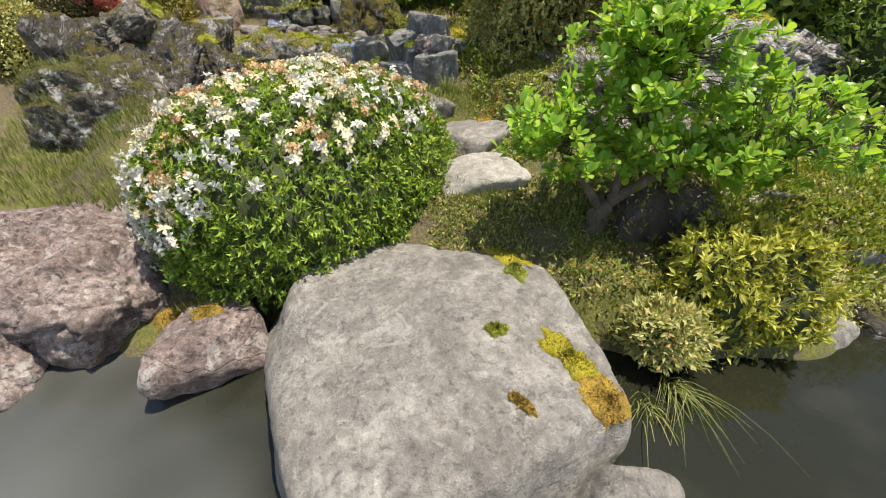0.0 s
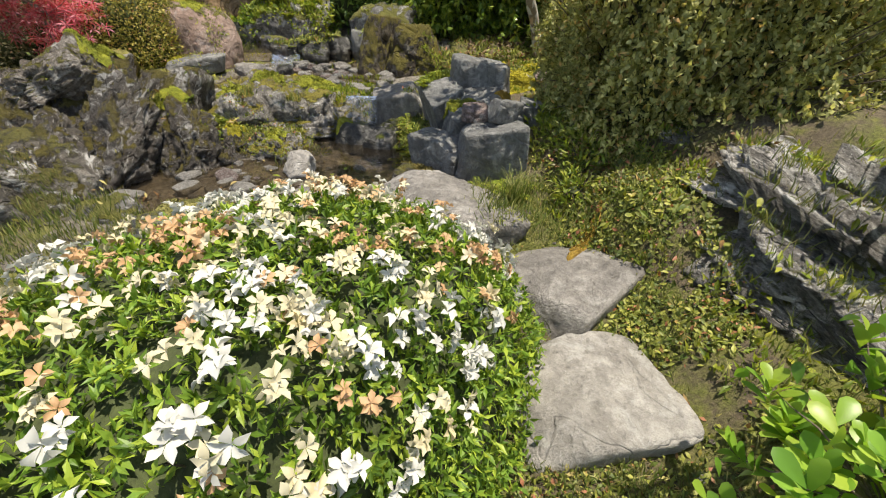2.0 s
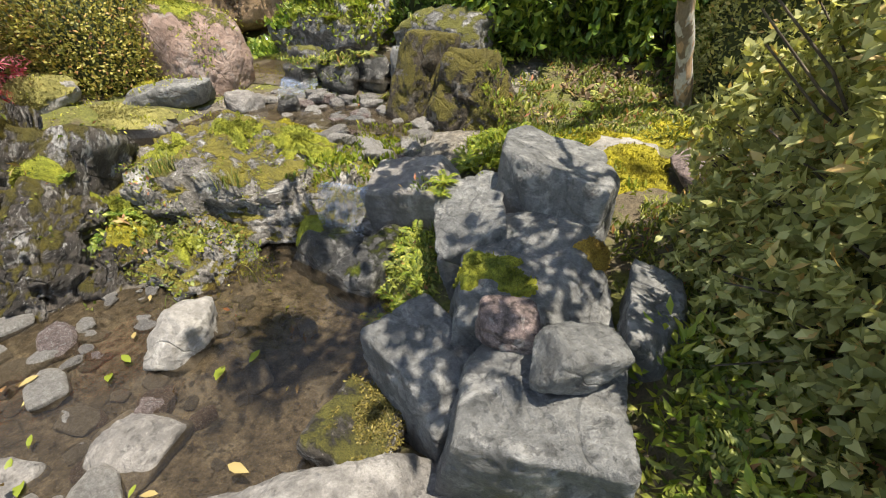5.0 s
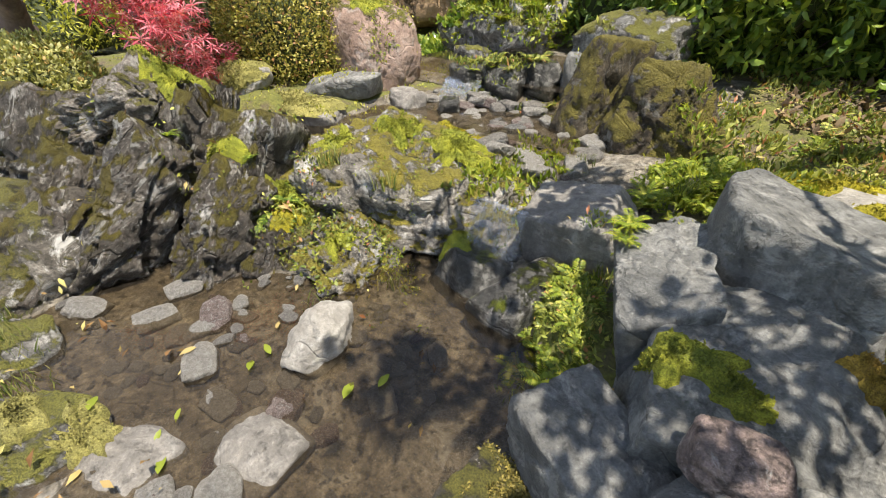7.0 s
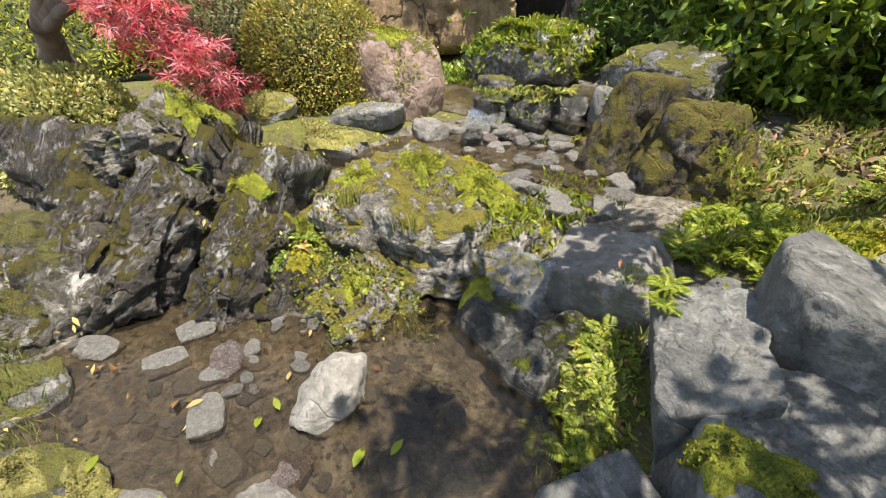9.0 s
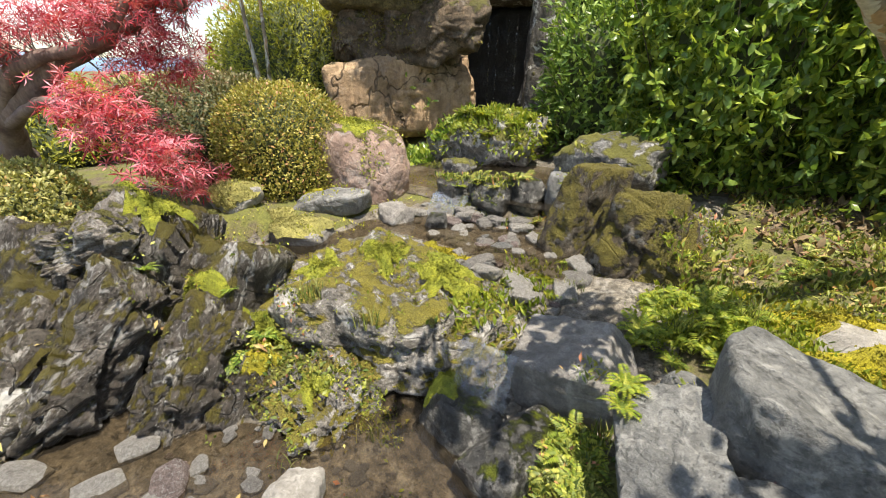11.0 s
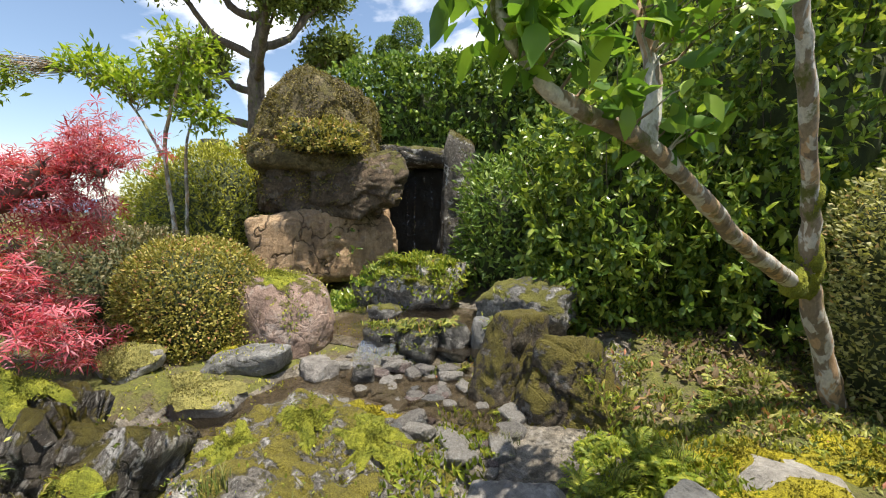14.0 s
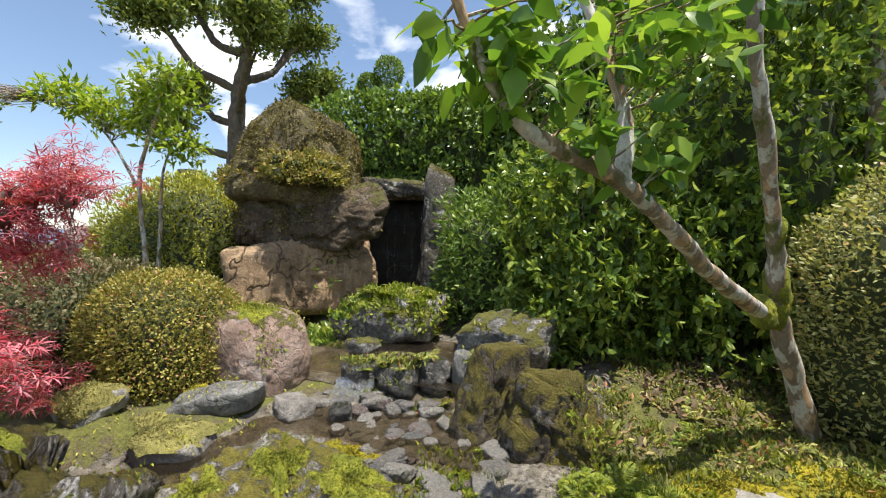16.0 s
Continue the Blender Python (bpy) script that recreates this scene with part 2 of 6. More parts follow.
BROWNROCK = rock_material("brown_ridge_stone", (0.09, 0.075, 0.06), (0.18, 0.155, 0.13), (0.30, 0.27, 0.24), 0.5, 0.45, (0.14, 0.13, 0.03))
BEDDING = (0.74, 0.63, -0.25)
OUTCROP = rock_material("slaty_dark_outcrop_stone", (0.020, 0.016, 0.012), (0.092, 0.077, 0.063), (0.46, 0.435, 0.40), 0.58, 0.55, (0.125, 0.104, 0.018), 0.5, crack_dark=0.6, bed=BEDDING)
SLATE = rock_material("white_flaked_slate", (0.05, 0.045, 0.04), (0.37, 0.35, 0.325), (0.80, 0.79, 0.77), 1.0, 0.1, (0.13, 0.13, 0.03), 0.6, crack_dark=0.5, bed=(0.26, -0.12, 0.95))
WEDGE = rock_material("brown_mossy_slab_stone", (0.045, 0.034, 0.022), (0.11, 0.085, 0.055), (0.24, 0.215, 0.18), 0.30, 0.95, (0.150, 0.125, 0.018), 0.85, crack_dark=0.4)
BROWN = rock_material("dark_brown_stone", (0.055, 0.040, 0.034), (0.105, 0.078, 0.064), (0.17, 0.13, 0.105), 0.1, 0.0, rough=0.55, speckle=0.2)
# wet stone with the waterfall niche's shade painted in, hence almost black
WET_SHADE = rock_material("wet_stone_painted_shade", (0.003, 0.003, 0.003), (0.007, 0.007, 0.007), (0.015, 0.015, 0.014), 0.02, 0.05, (0.03, 0.035, 0.008), 0.55)
SOIL = ground_material()
MUD = rock_material("muddy_gravel", (0.085, 0.073, 0.056), (0.185, 0.162, 0.128), (0.31, 0.28, 0.23), 0.25, 0.0, rough=0.5)
MOSS_Y = moss_material("yellow_moss", (0.20, 0.18, 0.012), (0.42, 0.36, 0.02))
MOSS_G = moss_material("green_moss", (0.12, 0.145, 0.012), (0.32, 0.325, 0.03))
MOSS_P = moss_material("pale_moss", (0.17, 0.16, 0.045), (0.33, 0.30, 0.09))
MOSS_O = moss_material("orange_moss", (0.22, 0.13, 0.02), (0.42, 0.28, 0.04))
# murky water; the last colour is a painted pale cloud reflection
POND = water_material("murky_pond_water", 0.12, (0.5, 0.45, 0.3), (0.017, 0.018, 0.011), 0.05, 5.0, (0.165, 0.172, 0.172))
STREAM = water_material("shallow_stream_water", 0.80, (0.74, 0.68, 0.58), (0.05, 0.042, 0.032), 0.10, 14.0)
FALL = water_material("falling_water", 0.86, (0.8, 0.8, 0.8), (0.55, 0.57, 0.6), 0.6, 25.0)
L_AZALEA = leaf_material("azalea_leaf", (0.070, 0.140, 0.018), (0.165, 0.275, 0.034), (0.340, 0.430, 0.050), 0.45)
L_BRIGHT = leaf_material("fresh_green_leaf", (0.14, 0.30, 0.04), (0.26, 0.45, 0.06), (0.42, 0.55, 0.08), 0.35, 0.52)
L_OLIVE = leaf_material("olive_shrub_leaf", (0.200, 0.215, 0.070), (0.400, 0.400, 0.145), (0.640, 0.620, 0.270), 0.5, 0.42, (0.620, 0.419, 0.167))
L_YELLOW = leaf_material("yellow_green_leaf", (0.175, 0.200, 0.025), (0.350, 0.362, 0.050), (0.525, 0.500, 0.088), 0.5, 0.35)
L_GOLD = leaf_material("golden_topiary_leaf", (0.133, 0.146, 0.020), (0.297, 0.278, 0.054), (0.535, 0.437, 0.121), 0.5, 0.3, (0.513, 0.270, 0.135))
L_DARK = leaf_material("dark_glossy_leaf", (0.085, 0.155, 0.032), (0.175, 0.270, 0.050), (0.400, 0.470, 0.090), 0.28, 0.42)
L_FERN = leaf_material("fern_leaf", (0.114, 0.172, 0.021), (0.220, 0.284, 0.030), (0.370, 0.378, 0.051), 0.5, 0.4)
L_GRASS = leaf_material("grass_blade", (0.07, 0.11, 0.02), (0.15, 0.19, 0.04), (0.34, 0.32, 0.12), 0.5, 0.35)
L_COVER = leaf_material("ground_cover_leaf", (0.070, 0.111, 0.022), (0.193, 0.220, 0.044), (0.413, 0.413, 0.087), 0.5, 0.3, (0.421, 0.179, 0.097))
L_RED = leaf_material("red_maple_leaf", (0.44, 0.030, 0.052), (0.58, 0.11, 0.15), (0.66, 0.28, 0.33), 0.5, 0.4)
L_MAPLE = leaf_material("green_maple_leaf", (0.138, 0.230, 0.023), (0.253, 0.368, 0.040), (0.414, 0.483, 0.057), 0.45, 0.45)
L_DOGWOOD = leaf_material("dogwood_leaf", (0.075, 0.165, 0.026), (0.150, 0.290, 0.042), (0.330, 0.470, 0.070), 0.35, 0.5)
L_PINE = leaf_material("tall_tree_leaf", (0.075, 0.113, 0.030), (0.149, 0.209, 0.053), (0.329, 0.389, 0.105), 0.5, 0.3)
L_HEDGE = leaf_material("back_hedge_leaf", (0.069, 0.129, 0.025), (0.138, 0.233, 0.044), (0.310, 0.414, 0.086), 0.4, 0.35)
L_DULL = leaf_material("dull_azalea_leaf", (0.085, 0.085, 0.035), (0.165, 0.155, 0.07), (0.30, 0.26, 0.14), 0.5, 0.3, (0.34, 0.20, 0.12))
L_SHAG = leaf_material("shaggy_moss_leaf", (0.076, 0.061, 0.014), (0.162, 0.131, 0.032), (0.272, 0.221, 0.056), 0.6, 0.25)
L_LITTER = leaf_material("leaf_litter", (0.06, 0.038, 0.02), (0.13, 0.085, 0.045), (0.24, 0.17, 0.09), 0.7, 0.1)
L_DEAD = leaf_material("fallen_leaf", (0.20, 0.10, 0.04), (0.34, 0.24, 0.10), (0.45, 0.42, 0.14), 0.6, 0.2)
TWIG = bark_material("twig_bark", (0.05, 0.038, 0.025), (0.14, 0.11, 0.075))
BARK = bark_material("patchy_grey_bark", (0.15, 0.11, 0.075), (0.27, 0.22, 0.16), 0.25, True)
BARK_DARK = bark_material("dark_bark", (0.06, 0.045, 0.035), (0.17, 0.135, 0.10), 0.3)
BARK_MAPLE = bark_material("maple_bark", (0.10, 0.065, 0.055), (0.22, 0.165, 0.14))
# near-black green: shade inside the shrubs, put into the colour
CORE = bark_material("painted_inner_shade", (0.025, 0.034, 0.010), (0.06, 0.075, 0.022))
PETAL_W = petal_material("white_petal", (0.58, 0.58, 0.54), (0.64, 0.63, 0.57))
PETAL_C = petal_material("cream_petal", (0.66, 0.56, 0.33), (0.64, 0.59, 0.42))
PETAL_B = petal_material("withered_petal", (0.52, 0.30, 0.15), (0.60, 0.42, 0.23))
# blue of the distant air painted straight onto the wooded hills
HAZE = moss_material("painted_haze_hill", (0.16, 0.25, 0.36), (0.20, 0.29, 0.40))


# ---- mesh helpers ----
RNG = np.random.default_rng(7)


def mesh(name, verts, faces, mat, smooth=True):
    """A mesh from an array of places and one array of faces (all triangles or all quads) or a list of both."""
    me = bpy.data.meshes.new(name)
    blocks = faces if isinstance(faces, list) else [faces]
    verts = np.asarray(verts, dtype=np.float32)
    blocks = [np.asarray(b, dtype=np.int32) for b in blocks if len(b)]
    loops = np.concatenate([b.ravel() for b in blocks])
    totals = np.concatenate([np.full(len(b), b.shape[1], dtype=np.int32) for b in blocks])
    me.vertices.add(len(verts))
    me.vertices.foreach_set("co", verts.ravel())
    me.loops.add(len(loops))
    me.loops.foreach_set("vertex_index", loops)
    me.polygons.add(len(totals))
    me.polygons.foreach_set("loop_start", np.concatenate([[0], np.cumsum(totals)[:-1]]).astype(np.int32))
    me.polygons.foreach_set("loop_total", totals)
    me.polygons.foreach_set("use_smooth", np.full(len(totals), smooth))
    me.update(calc_edges=True)
    me.validate()
    me.materials.append(mat)
    return me


def part(name, data, parent, label=""):
    ob = new(name, data)
    ob.parent = parent
    return tagged(ob, label)


def empty(name, m, label, category, group="", kind=""):
    ob = new(name)
    ob.empty_display_size = 0.1
    ob.matrix_world = m
    return tagged(ob, label, category, group, kind)


def unit(v):
    return v / np.maximum(np.linalg.norm(v, axis=-1, keepdims=True), 1e-9)


ICO = {}


def ico(n):
    if n not in ICO:
        bm = bmesh.new()
        bmesh.ops.create_icosphere(bm, subdivisions=n, radius=1)
        bm.verts.ensure_lookup_table()
        ICO[n] = (np.array([v.co[:] for v in bm.verts]), np.array([[v.index for v in f.verts] for f in bm.faces]))
        bm.free()
    return ICO[n]


def rock_mesh(name, half, mat, seed=0, box=0.5, rough=0.05, detail=5, sharp=14.0, strata=0.0, cuts=9, freq=2.2, fracture=0.0, chunk=1.6, layers=0.0, across=(0, 0, 1), pitch=0.10, taper=0.0):
    """A weathered stone: a soft polytope of box faces and random cuts, with broken relief on top."""
    rng = np.random.default_rng(seed + 100)
    d, f = ico(detail)
    planes = [np.array(v, float) for v in ((1, 0, 0), (-1, 0, 0), (0, 1, 0), (0, -1, 0), (0, 0, 1), (0, 0, -1))]
    planes = [unit(p + rng.normal(0, 0.10, 3)) for p in planes]
    dist = [1.0 + (1 - box) * 0.25 * rng.random() for _ in planes]
    for _ in range(cuts):
        n = unit(rng.normal(0, 1, 3))
        planes.append(n)
        dist.append(0.92 + box * 0.38 * rng.random() + 0.06 * rng.random())
    n, dist = np.array(planes), np.array(dist)
    proj = np.maximum(d @ n.T, 1e-4) / dist
    inv = (proj ** sharp).sum(1) ** (1 / sharp)
    r = 1 / np.maximum(inv, 0.5)
    v = d * r[:, None]
    v = (v - (v.max(0) + v.min(0)) / 2) / ((v.max(0) - v.min(0)) / 2)
    off = rng.random(3) * 50
    h = np.array(half, float)
    v[:, :2] *= (1 - taper * v[:, 2:3])
    world_v = v * h
    across = unit(np.array(across, float))
    mean = float(np.mean(h))
    disp = np.zeros(len(v))
    for i, p in enumerate(world_v / mean * freq + off):
        q = Vector(p)
        a = noise.fractal(q, 0.75, 2.1, 7)
        b = noise.ridged_multi_fractal(q * 0.8, 0.9, 2.1, 3, 1.0, 2.0)
        disp[i] = a * 0.7 + (b - 1.2) * 0.32
        if fracture:
            w = Vector((p[0] * chunk / freq + a * 0.25, p[1] * chunk / freq, p[2] * chunk * 0.7 / freq + a * 0.2))
            gap, seeds = noise.voronoi(w, distance_metric="DISTANCE", exponent=2.5)
            edge = min((gap[1] - gap[0]) / 0.16, 1.0)
            disp[i] += fracture * (noise.cell(seeds[0] * 7.3) * 0.8 - 1.3 * (1 - edge) ** 2)
        if layers:
            w = Vector(world_v[i])
            lean = float(world_v[i] @ across)
            along = Vector(world_v[i] - across * lean)
            s = lean / pitch + 0.55 * noise.fractal(w * 1.9 + Vector(off), 0.9, 2.1, 3)
            k = math.floor(s)
            u = s - k
            step = noise.cell(Vector((k * 3.7 + 0.5, math.floor(along.x * 2.6 + 0.7 * k), math.floor(along.z * 2.6 + 0.31 * k))))
            disp[i] += layers * ((u ** 1.4 - 0.5) * 0.8 + (step - 0.4) * 0.9 - 0.7 * max(0.0, 1 - u / 0.12))
        if strata:
            layer = p[2] * 3.2 + p[0] * 0.9 + a * 0.5
            disp[i] += strata * (abs(layer - math.floor(layer) - 0.5) * 2 - 0.5)
    norm = unit(v / h)
    disp = np.clip(disp, -1.9, 1.4)
    return mesh(name, world_v + norm * (disp * rough * mean * 2)[:, None], f, mat)


def rock(name, at, half, mat, label, seed=0, rz=0.0, rx=0.0, ry=0.0, group="", category="rock", **kw):
    m = pose(*at, rx, ry, rz)
    if "across" in kw:
        kw["across"] = tuple(m.to_3x3().transposed() @ Vector(kw["across"]))
    ob = new(name, rock_mesh(name, half, mat, seed, **kw))
    ob.matrix_world = m
    return tagged(ob, label, category, group)


OBOV = (np.array([(0, 0, 0), (-0.10, 0.22, 0.03), (0, 0.23, 0.0), (0.10, 0.22, 0.03), (-0.21, 0.5, 0.04), (0, 0.5, -0.01), (0.21, 0.5, 0.04), (-0.25, 0.74, 0.01), (0, 0.75, -0.04), (0.25, 0.74, 0.01), (-0.15, 0.93, -0.06), (0, 0.94, -0.08), (0.15, 0.93, -0.06), (0, 1.0, -0.11)]),
        np.array([(0, 2, 1), (0, 3, 2), (1, 2, 5), (1, 5, 4), (2, 3, 6), (2, 6, 5), (4, 5, 8), (4, 8, 7), (5, 6, 9), (5, 9, 8), (7, 8, 11), (7, 11, 10), (8, 9, 12), (8, 12, 11), (10, 11, 13), (11, 12, 13)]))
WIDE = (np.array([(0, 0, 0), (-0.22, 0.34, 0.05), (0, 0.36, 0.0), (0.22, 0.34, 0.05), (-0.17, 0.70, 0.0), (0.17, 0.70, 0.0), (0, 1.02, -0.15)]), np.array([(0, 2, 1), (0, 3, 2), (1, 2, 4), (2, 3, 5), (2, 5, 4), (4, 5, 6)]))
BLADE = (np.array([(-0.035, 0, 0), (0.035, 0, 0), (-0.03, 0.5, 0.03), (0.03, 0.5, 0.03), (0, 1, -0.12)]), np.array([(0, 1, 3), (0, 3, 2), (2, 3, 4)]))
# leaf shapes: length along +y, face along +z
SMALL = (np.array([(0, 0, 0), (-0.24, 0.5, 0.05), (0.24, 0.5, 0.05), (0, 1, -0.05)]), np.array([(0, 2, 1), (1, 2, 3)]))
LANCE = (np.array([(0, 0, 0), (-0.17, 0.45, 0.06), (0, 0.5, 0), (0.17, 0.45, 0.06), (0, 1, -0.10)]), np.array([(0, 2, 1), (0, 3, 2), (1, 2, 4), (2, 3, 4)]))
BROAD = (np.array([(0, 0, 0), (-0.20, 0.25, 0.05), (0, 0.27, 0.01), (0.20, 0.25, 0.05), (-0.25, 0.55, 0.03), (0, 0.58, -0.03), (0.25, 0.55, 0.03), (-0.12, 0.83, -0.06), (0, 0.85, -0.10), (0.12, 0.83, -0.06), (0, 1.02, -0.17)]),
         np.array([(0, 2, 1), (0, 3, 2), (1, 2, 5), (1, 5, 4), (2, 3, 6), (2, 6, 5), (4, 5, 8), (4, 8, 7), (5, 6, 9), (5, 9, 8), (7, 8, 10), (8, 9, 10)]))


def palmate(lobes=7, spread=150, width=0.055):
    v, f = [], []
    for i in range(lobes):
        a = radians((i / (lobes - 1) - 0.5) * 2 * spread)
        ln = 1.0 - 0.45 * abs(i / (lobes - 1) - 0.5) * 2
        c, s = math.cos(a), math.sin(a)
        k = len(v)
        for x, y, z in ((0, 0, 0), (-width, 0.5 * ln, 0.02), (width, 0.5 * ln, 0.02), (0, ln, -0.12)):
            v.append((x * c + y * s, -x * s + y * c, z))
        f += [(k, k + 2, k + 1), (k + 1, k + 2, k + 3)]
    return np.array(v), np.array(f)


PALM = palmate()


def leaf_cloud(points, axis, face, size, shape, rng):
    """Leaves at points, growing along axis, turned towards face."""
    tv, tf = shape
    y = unit(axis)
    x = unit(np.cross(y, face + rng.normal(0, 0.05, face.shape)))
    z = np.cross(x, y)
    size = np.asarray(size).reshape(-1, 1, 1)
    v = points[:, None, :] + size * (tv[None, :, 0:1] * x[:, None, :] + tv[None, :, 1:2] * y[:, None, :] + tv[None, :, 2:3] * z[:, None, :])
    f = tf[None, :, :] + (np.arange(len(points)) * len(tv))[:, None, None]
    return v.reshape(-1, 3), f.reshape(-1, 3)


def join(*pairs):
    vs, fs, k = [], [], 0
    for v, f in pairs:
        vs.append(v)
        fs.append(np.asarray(f) + k)
        k += len(v)
    return np.concatenate(vs), np.concatenate(fs)


def tube(pts, radii, sides=7):
    pts = np.array(pts, float)
    n = len(pts)
    t = unit(np.gradient(pts, axis=0))
    ref = np.where(np.abs(t[:, 2:3]) > 0.9, np.array([[1.0, 0, 0]]), np.array([[0, 0, 1.0]]))
    a = unit(np.cross(t, ref))
    for i in range(1, n):
        p = a[i - 1] - t[i] * (a[i - 1] @ t[i])
        a[i] = p / max(np.linalg.norm(p), 1e-9)
    b = np.cross(t, a)
    ang = np.arange(sides) * 2 * math.pi / sides
    ring = np.cos(ang)[None, :, None] * a[:, None, :] + np.sin(ang)[None, :, None] * b[:, None, :]
    v = (pts[:, None, :] + ring * np.array(radii)[:, None, None]).reshape(-1, 3)
    i, j = np.meshgrid(np.arange(n - 1), np.arange(sides), indexing="ij")
    j2 = (j + 1) % sides
    q = np.stack([i * sides + j, i * sides + j2, (i + 1) * sides + j2, (i + 1) * sides + j], -1).reshape(-1, 4)
    return v, q


def wiggle(a, b, n, amount, rng, sag=0.0):
    a, b = np.array(a, float), np.array(b, float)
    s = np.linspace(0, 1, n)[:, None]
    p = a + (b - a) * s
    w = np.cumsum(rng.normal(0, 1, (n, 3)), axis=0)
    w -= w[0] + (w[-1] - w[0]) * s
    p += w * amount
    p[:, 2] += sag * (s[:, 0] * (1 - s[:, 0])) * 4
    return p


def lumpy(dirs, seed, amount, freq=2.0):
    off = Vector((seed * 3.1, seed * 1.7, 4.2))
    return np.array([1 + amount * noise.fractal(Vector(d) * freq + off, 0.9, 2.0, 3) for d in dirs])


def dome_shell(n, half, seed, rng, low=-0.35, power=2.6, lump=0.06):
    """Places and outward ways on a clipped shrub's shell, its base at z 0."""
    d = unit(rng.normal(0, 1, (int(n * 1.6), 3)))
    d = d[d[:, 2] > low][:n]
    h = np.array(half)
    r = 1 / ((np.abs(d) ** power).sum(1) ** (1 / power))
    r = r * lumpy(d, seed, lump)
    p = d * r[:, None] * h
    nrm = unit(np.sign(d) * np.abs(d) ** (power - 1) / h)
    p[:, 2] = p[:, 2] * (1.0 / (1 - low)) + half[2] * (-low) / (1 - low)
    return p, nrm


def dome_core(name, half, seed, mat, low=-0.35, power=2.6, lump=0.06, shrink=0.86):
    d, f = ico(4)
    h = np.array(half) * shrink
    r = 1 / ((np.abs(d) ** power).sum(1) ** (1 / power)) * lumpy(d, seed, lump)
    p = d * r[:, None] * h
    p[:, 2] = np.maximum(p[:, 2], low * half[2]) * (1.0 / (1 - low)) + half[2] * (-low) / (1 - low)
    return mesh(name, p, f, mat)


def shrub(name, at, half, leaf_mat, label, seed, count, size, shape=SMALL, rz=0.0, low=-0.35, power=2.6, lump=0.06, depth=0.16, spread=0.8, twigs=60, category="shrub", group="", core=0.86, upness=0.3, gaps=None, whorl=0):
    rng = np.random.default_rng(seed)
    top = empty(name, pose(*at, 0, 0, rz), label, category, group)
    p, nrm = dome_shell(count, half, seed, rng, low, power, lump)
    if gaps is not None:
        keep = np.array([noise.noise(Vector(q) * 3.6 + Vector((seed, 0, 0))) for q in p]) + rng.normal(0, 0.1, len(p)) > gaps
        p, nrm = p[keep], nrm[keep]
    k = len(p)
    p = p * (1 - depth * rng.random((k, 1)) ** 1.6) + nrm * (rng.random((k, 1)) ** 6) * 0.05
    axis = nrm * 0.7 + rng.normal(0, spread, (k, 3)) * 0.7 + np.array([0, 0, upness])
    face = nrm + rng.normal(0, 0.5, (k, 3)) + np.array([0, 0, 0.4])
    if whorl:
        shoots = k // whorl
        own = np.repeat(np.arange(shoots), whorl)
        k = len(own)
        way = unit(axis[:shoots])[own]
        turn = np.tile(np.arange(whorl), shoots) * 2.4 + np.repeat(rng.random(shoots) * 6.3, whorl)
        side = unit(np.cross(way, np.stack([np.cos(turn), np.sin(turn), np.full(k, 0.13)], 1)))
        lean = (0.35 + 0.9 * rng.random(k))[:, None]
        p = p[:shoots][own] - way * size * 0.7 * rng.random((k, 1))
        axis = way * np.cos(lean) + side * np.sin(lean) + np.array([0, 0, 0.3 * min(upness, 0)])
        face = way * 1.0 - side * 0.4 + rng.normal(0, 0.15, (k, 3))
    v, f = leaf_cloud(p, axis, face, size * (0.6 + 0.7 * rng.random(k)), shape, rng)
    part("foliage", mesh(name + "_foliage", v, f, leaf_mat, False), top)
    # solid dark core added behind the leaves to stand for inner shade
    part("inner_growth", dome_core(name + "_inner", half, seed, CORE, low, power, lump, core), top, "solid core coloured dark as inner shade")
    if twigs:
        q, nq = dome_shell(twigs, half, seed + 1, rng, -0.1, power, lump)
        vs, fs, off = [], [], 0
        for e in q:
            v, f = tube(wiggle((e[0] * 0.2, e[1] * 0.2, 0.0), e * 0.99, 6, 0.02, rng), np.linspace(0.008, 0.0025, 6), 4)
            vs.append(v), fs.append(f + off)
            off += len(v)
        tagged(part("twig_growth", mesh(name + "_twigs", np.concatenate(vs), np.concatenate(fs), TWIG), top), kind="stuff")
    return top


# ---- ground ----
HEIGHTS = ((-1.2, 0.3, -0.6), (0.2, 0.2, -0.6), (1.6, 0.9, -0.55), (-2.6, 0.9, -0.55), (2.8, 1.2, -0.5), (-0.6, 1.3, -0.5), (0.8, 1.3, -0.3),
           (-2.8, 2.3, -0.02), (-3.2, 3.3, 0.15), (-0.9, 2.5, 0.05), (0.9, 2.1, 0.12), (1.8, 2.2, 0.05), (2.6, 2.8, 0.3), (0.25, 2.9, 0.2), (0.3, 3.5, 0.33),
           (0.1, 4.0, 0.48), (0.85, 3.95, 0.72), (1.1, 3.0, 0.42), (1.3, 4.5, 1.05), (1.9, 4.3, 1.1), (0.65, 4.7, 0.85), (2.8, 4.5, 1.1), (-1.5, 4.6, 0.415), (-2.2, 4.1, 0.41), (-2.35, 4.35, 0.42), (-1.0, 4.95, 0.29), (-1.0, 4.6, 0.34), (-1.6, 3.6, 0.44), (-2.6, 3.5, 0.48), (-1.25, 3.45, 0.46), (-3.1, 4.2, 0.55),
           (-0.6, 5.3, 0.6), (-2.0, 6.4, 0.74), (-2.3, 7.4, 0.88), (-3.4, 9.9, 1.15), (-0.4, 6.6, 0.80), (0.7, 7.4, 0.86), (-0.2, 8.6, 1.0), (-2.65, 5.35, 0.70), (-3.6, 6.0, 0.92), (-5.0, 5.0, 1.0))
HX = np.array(HEIGHTS)


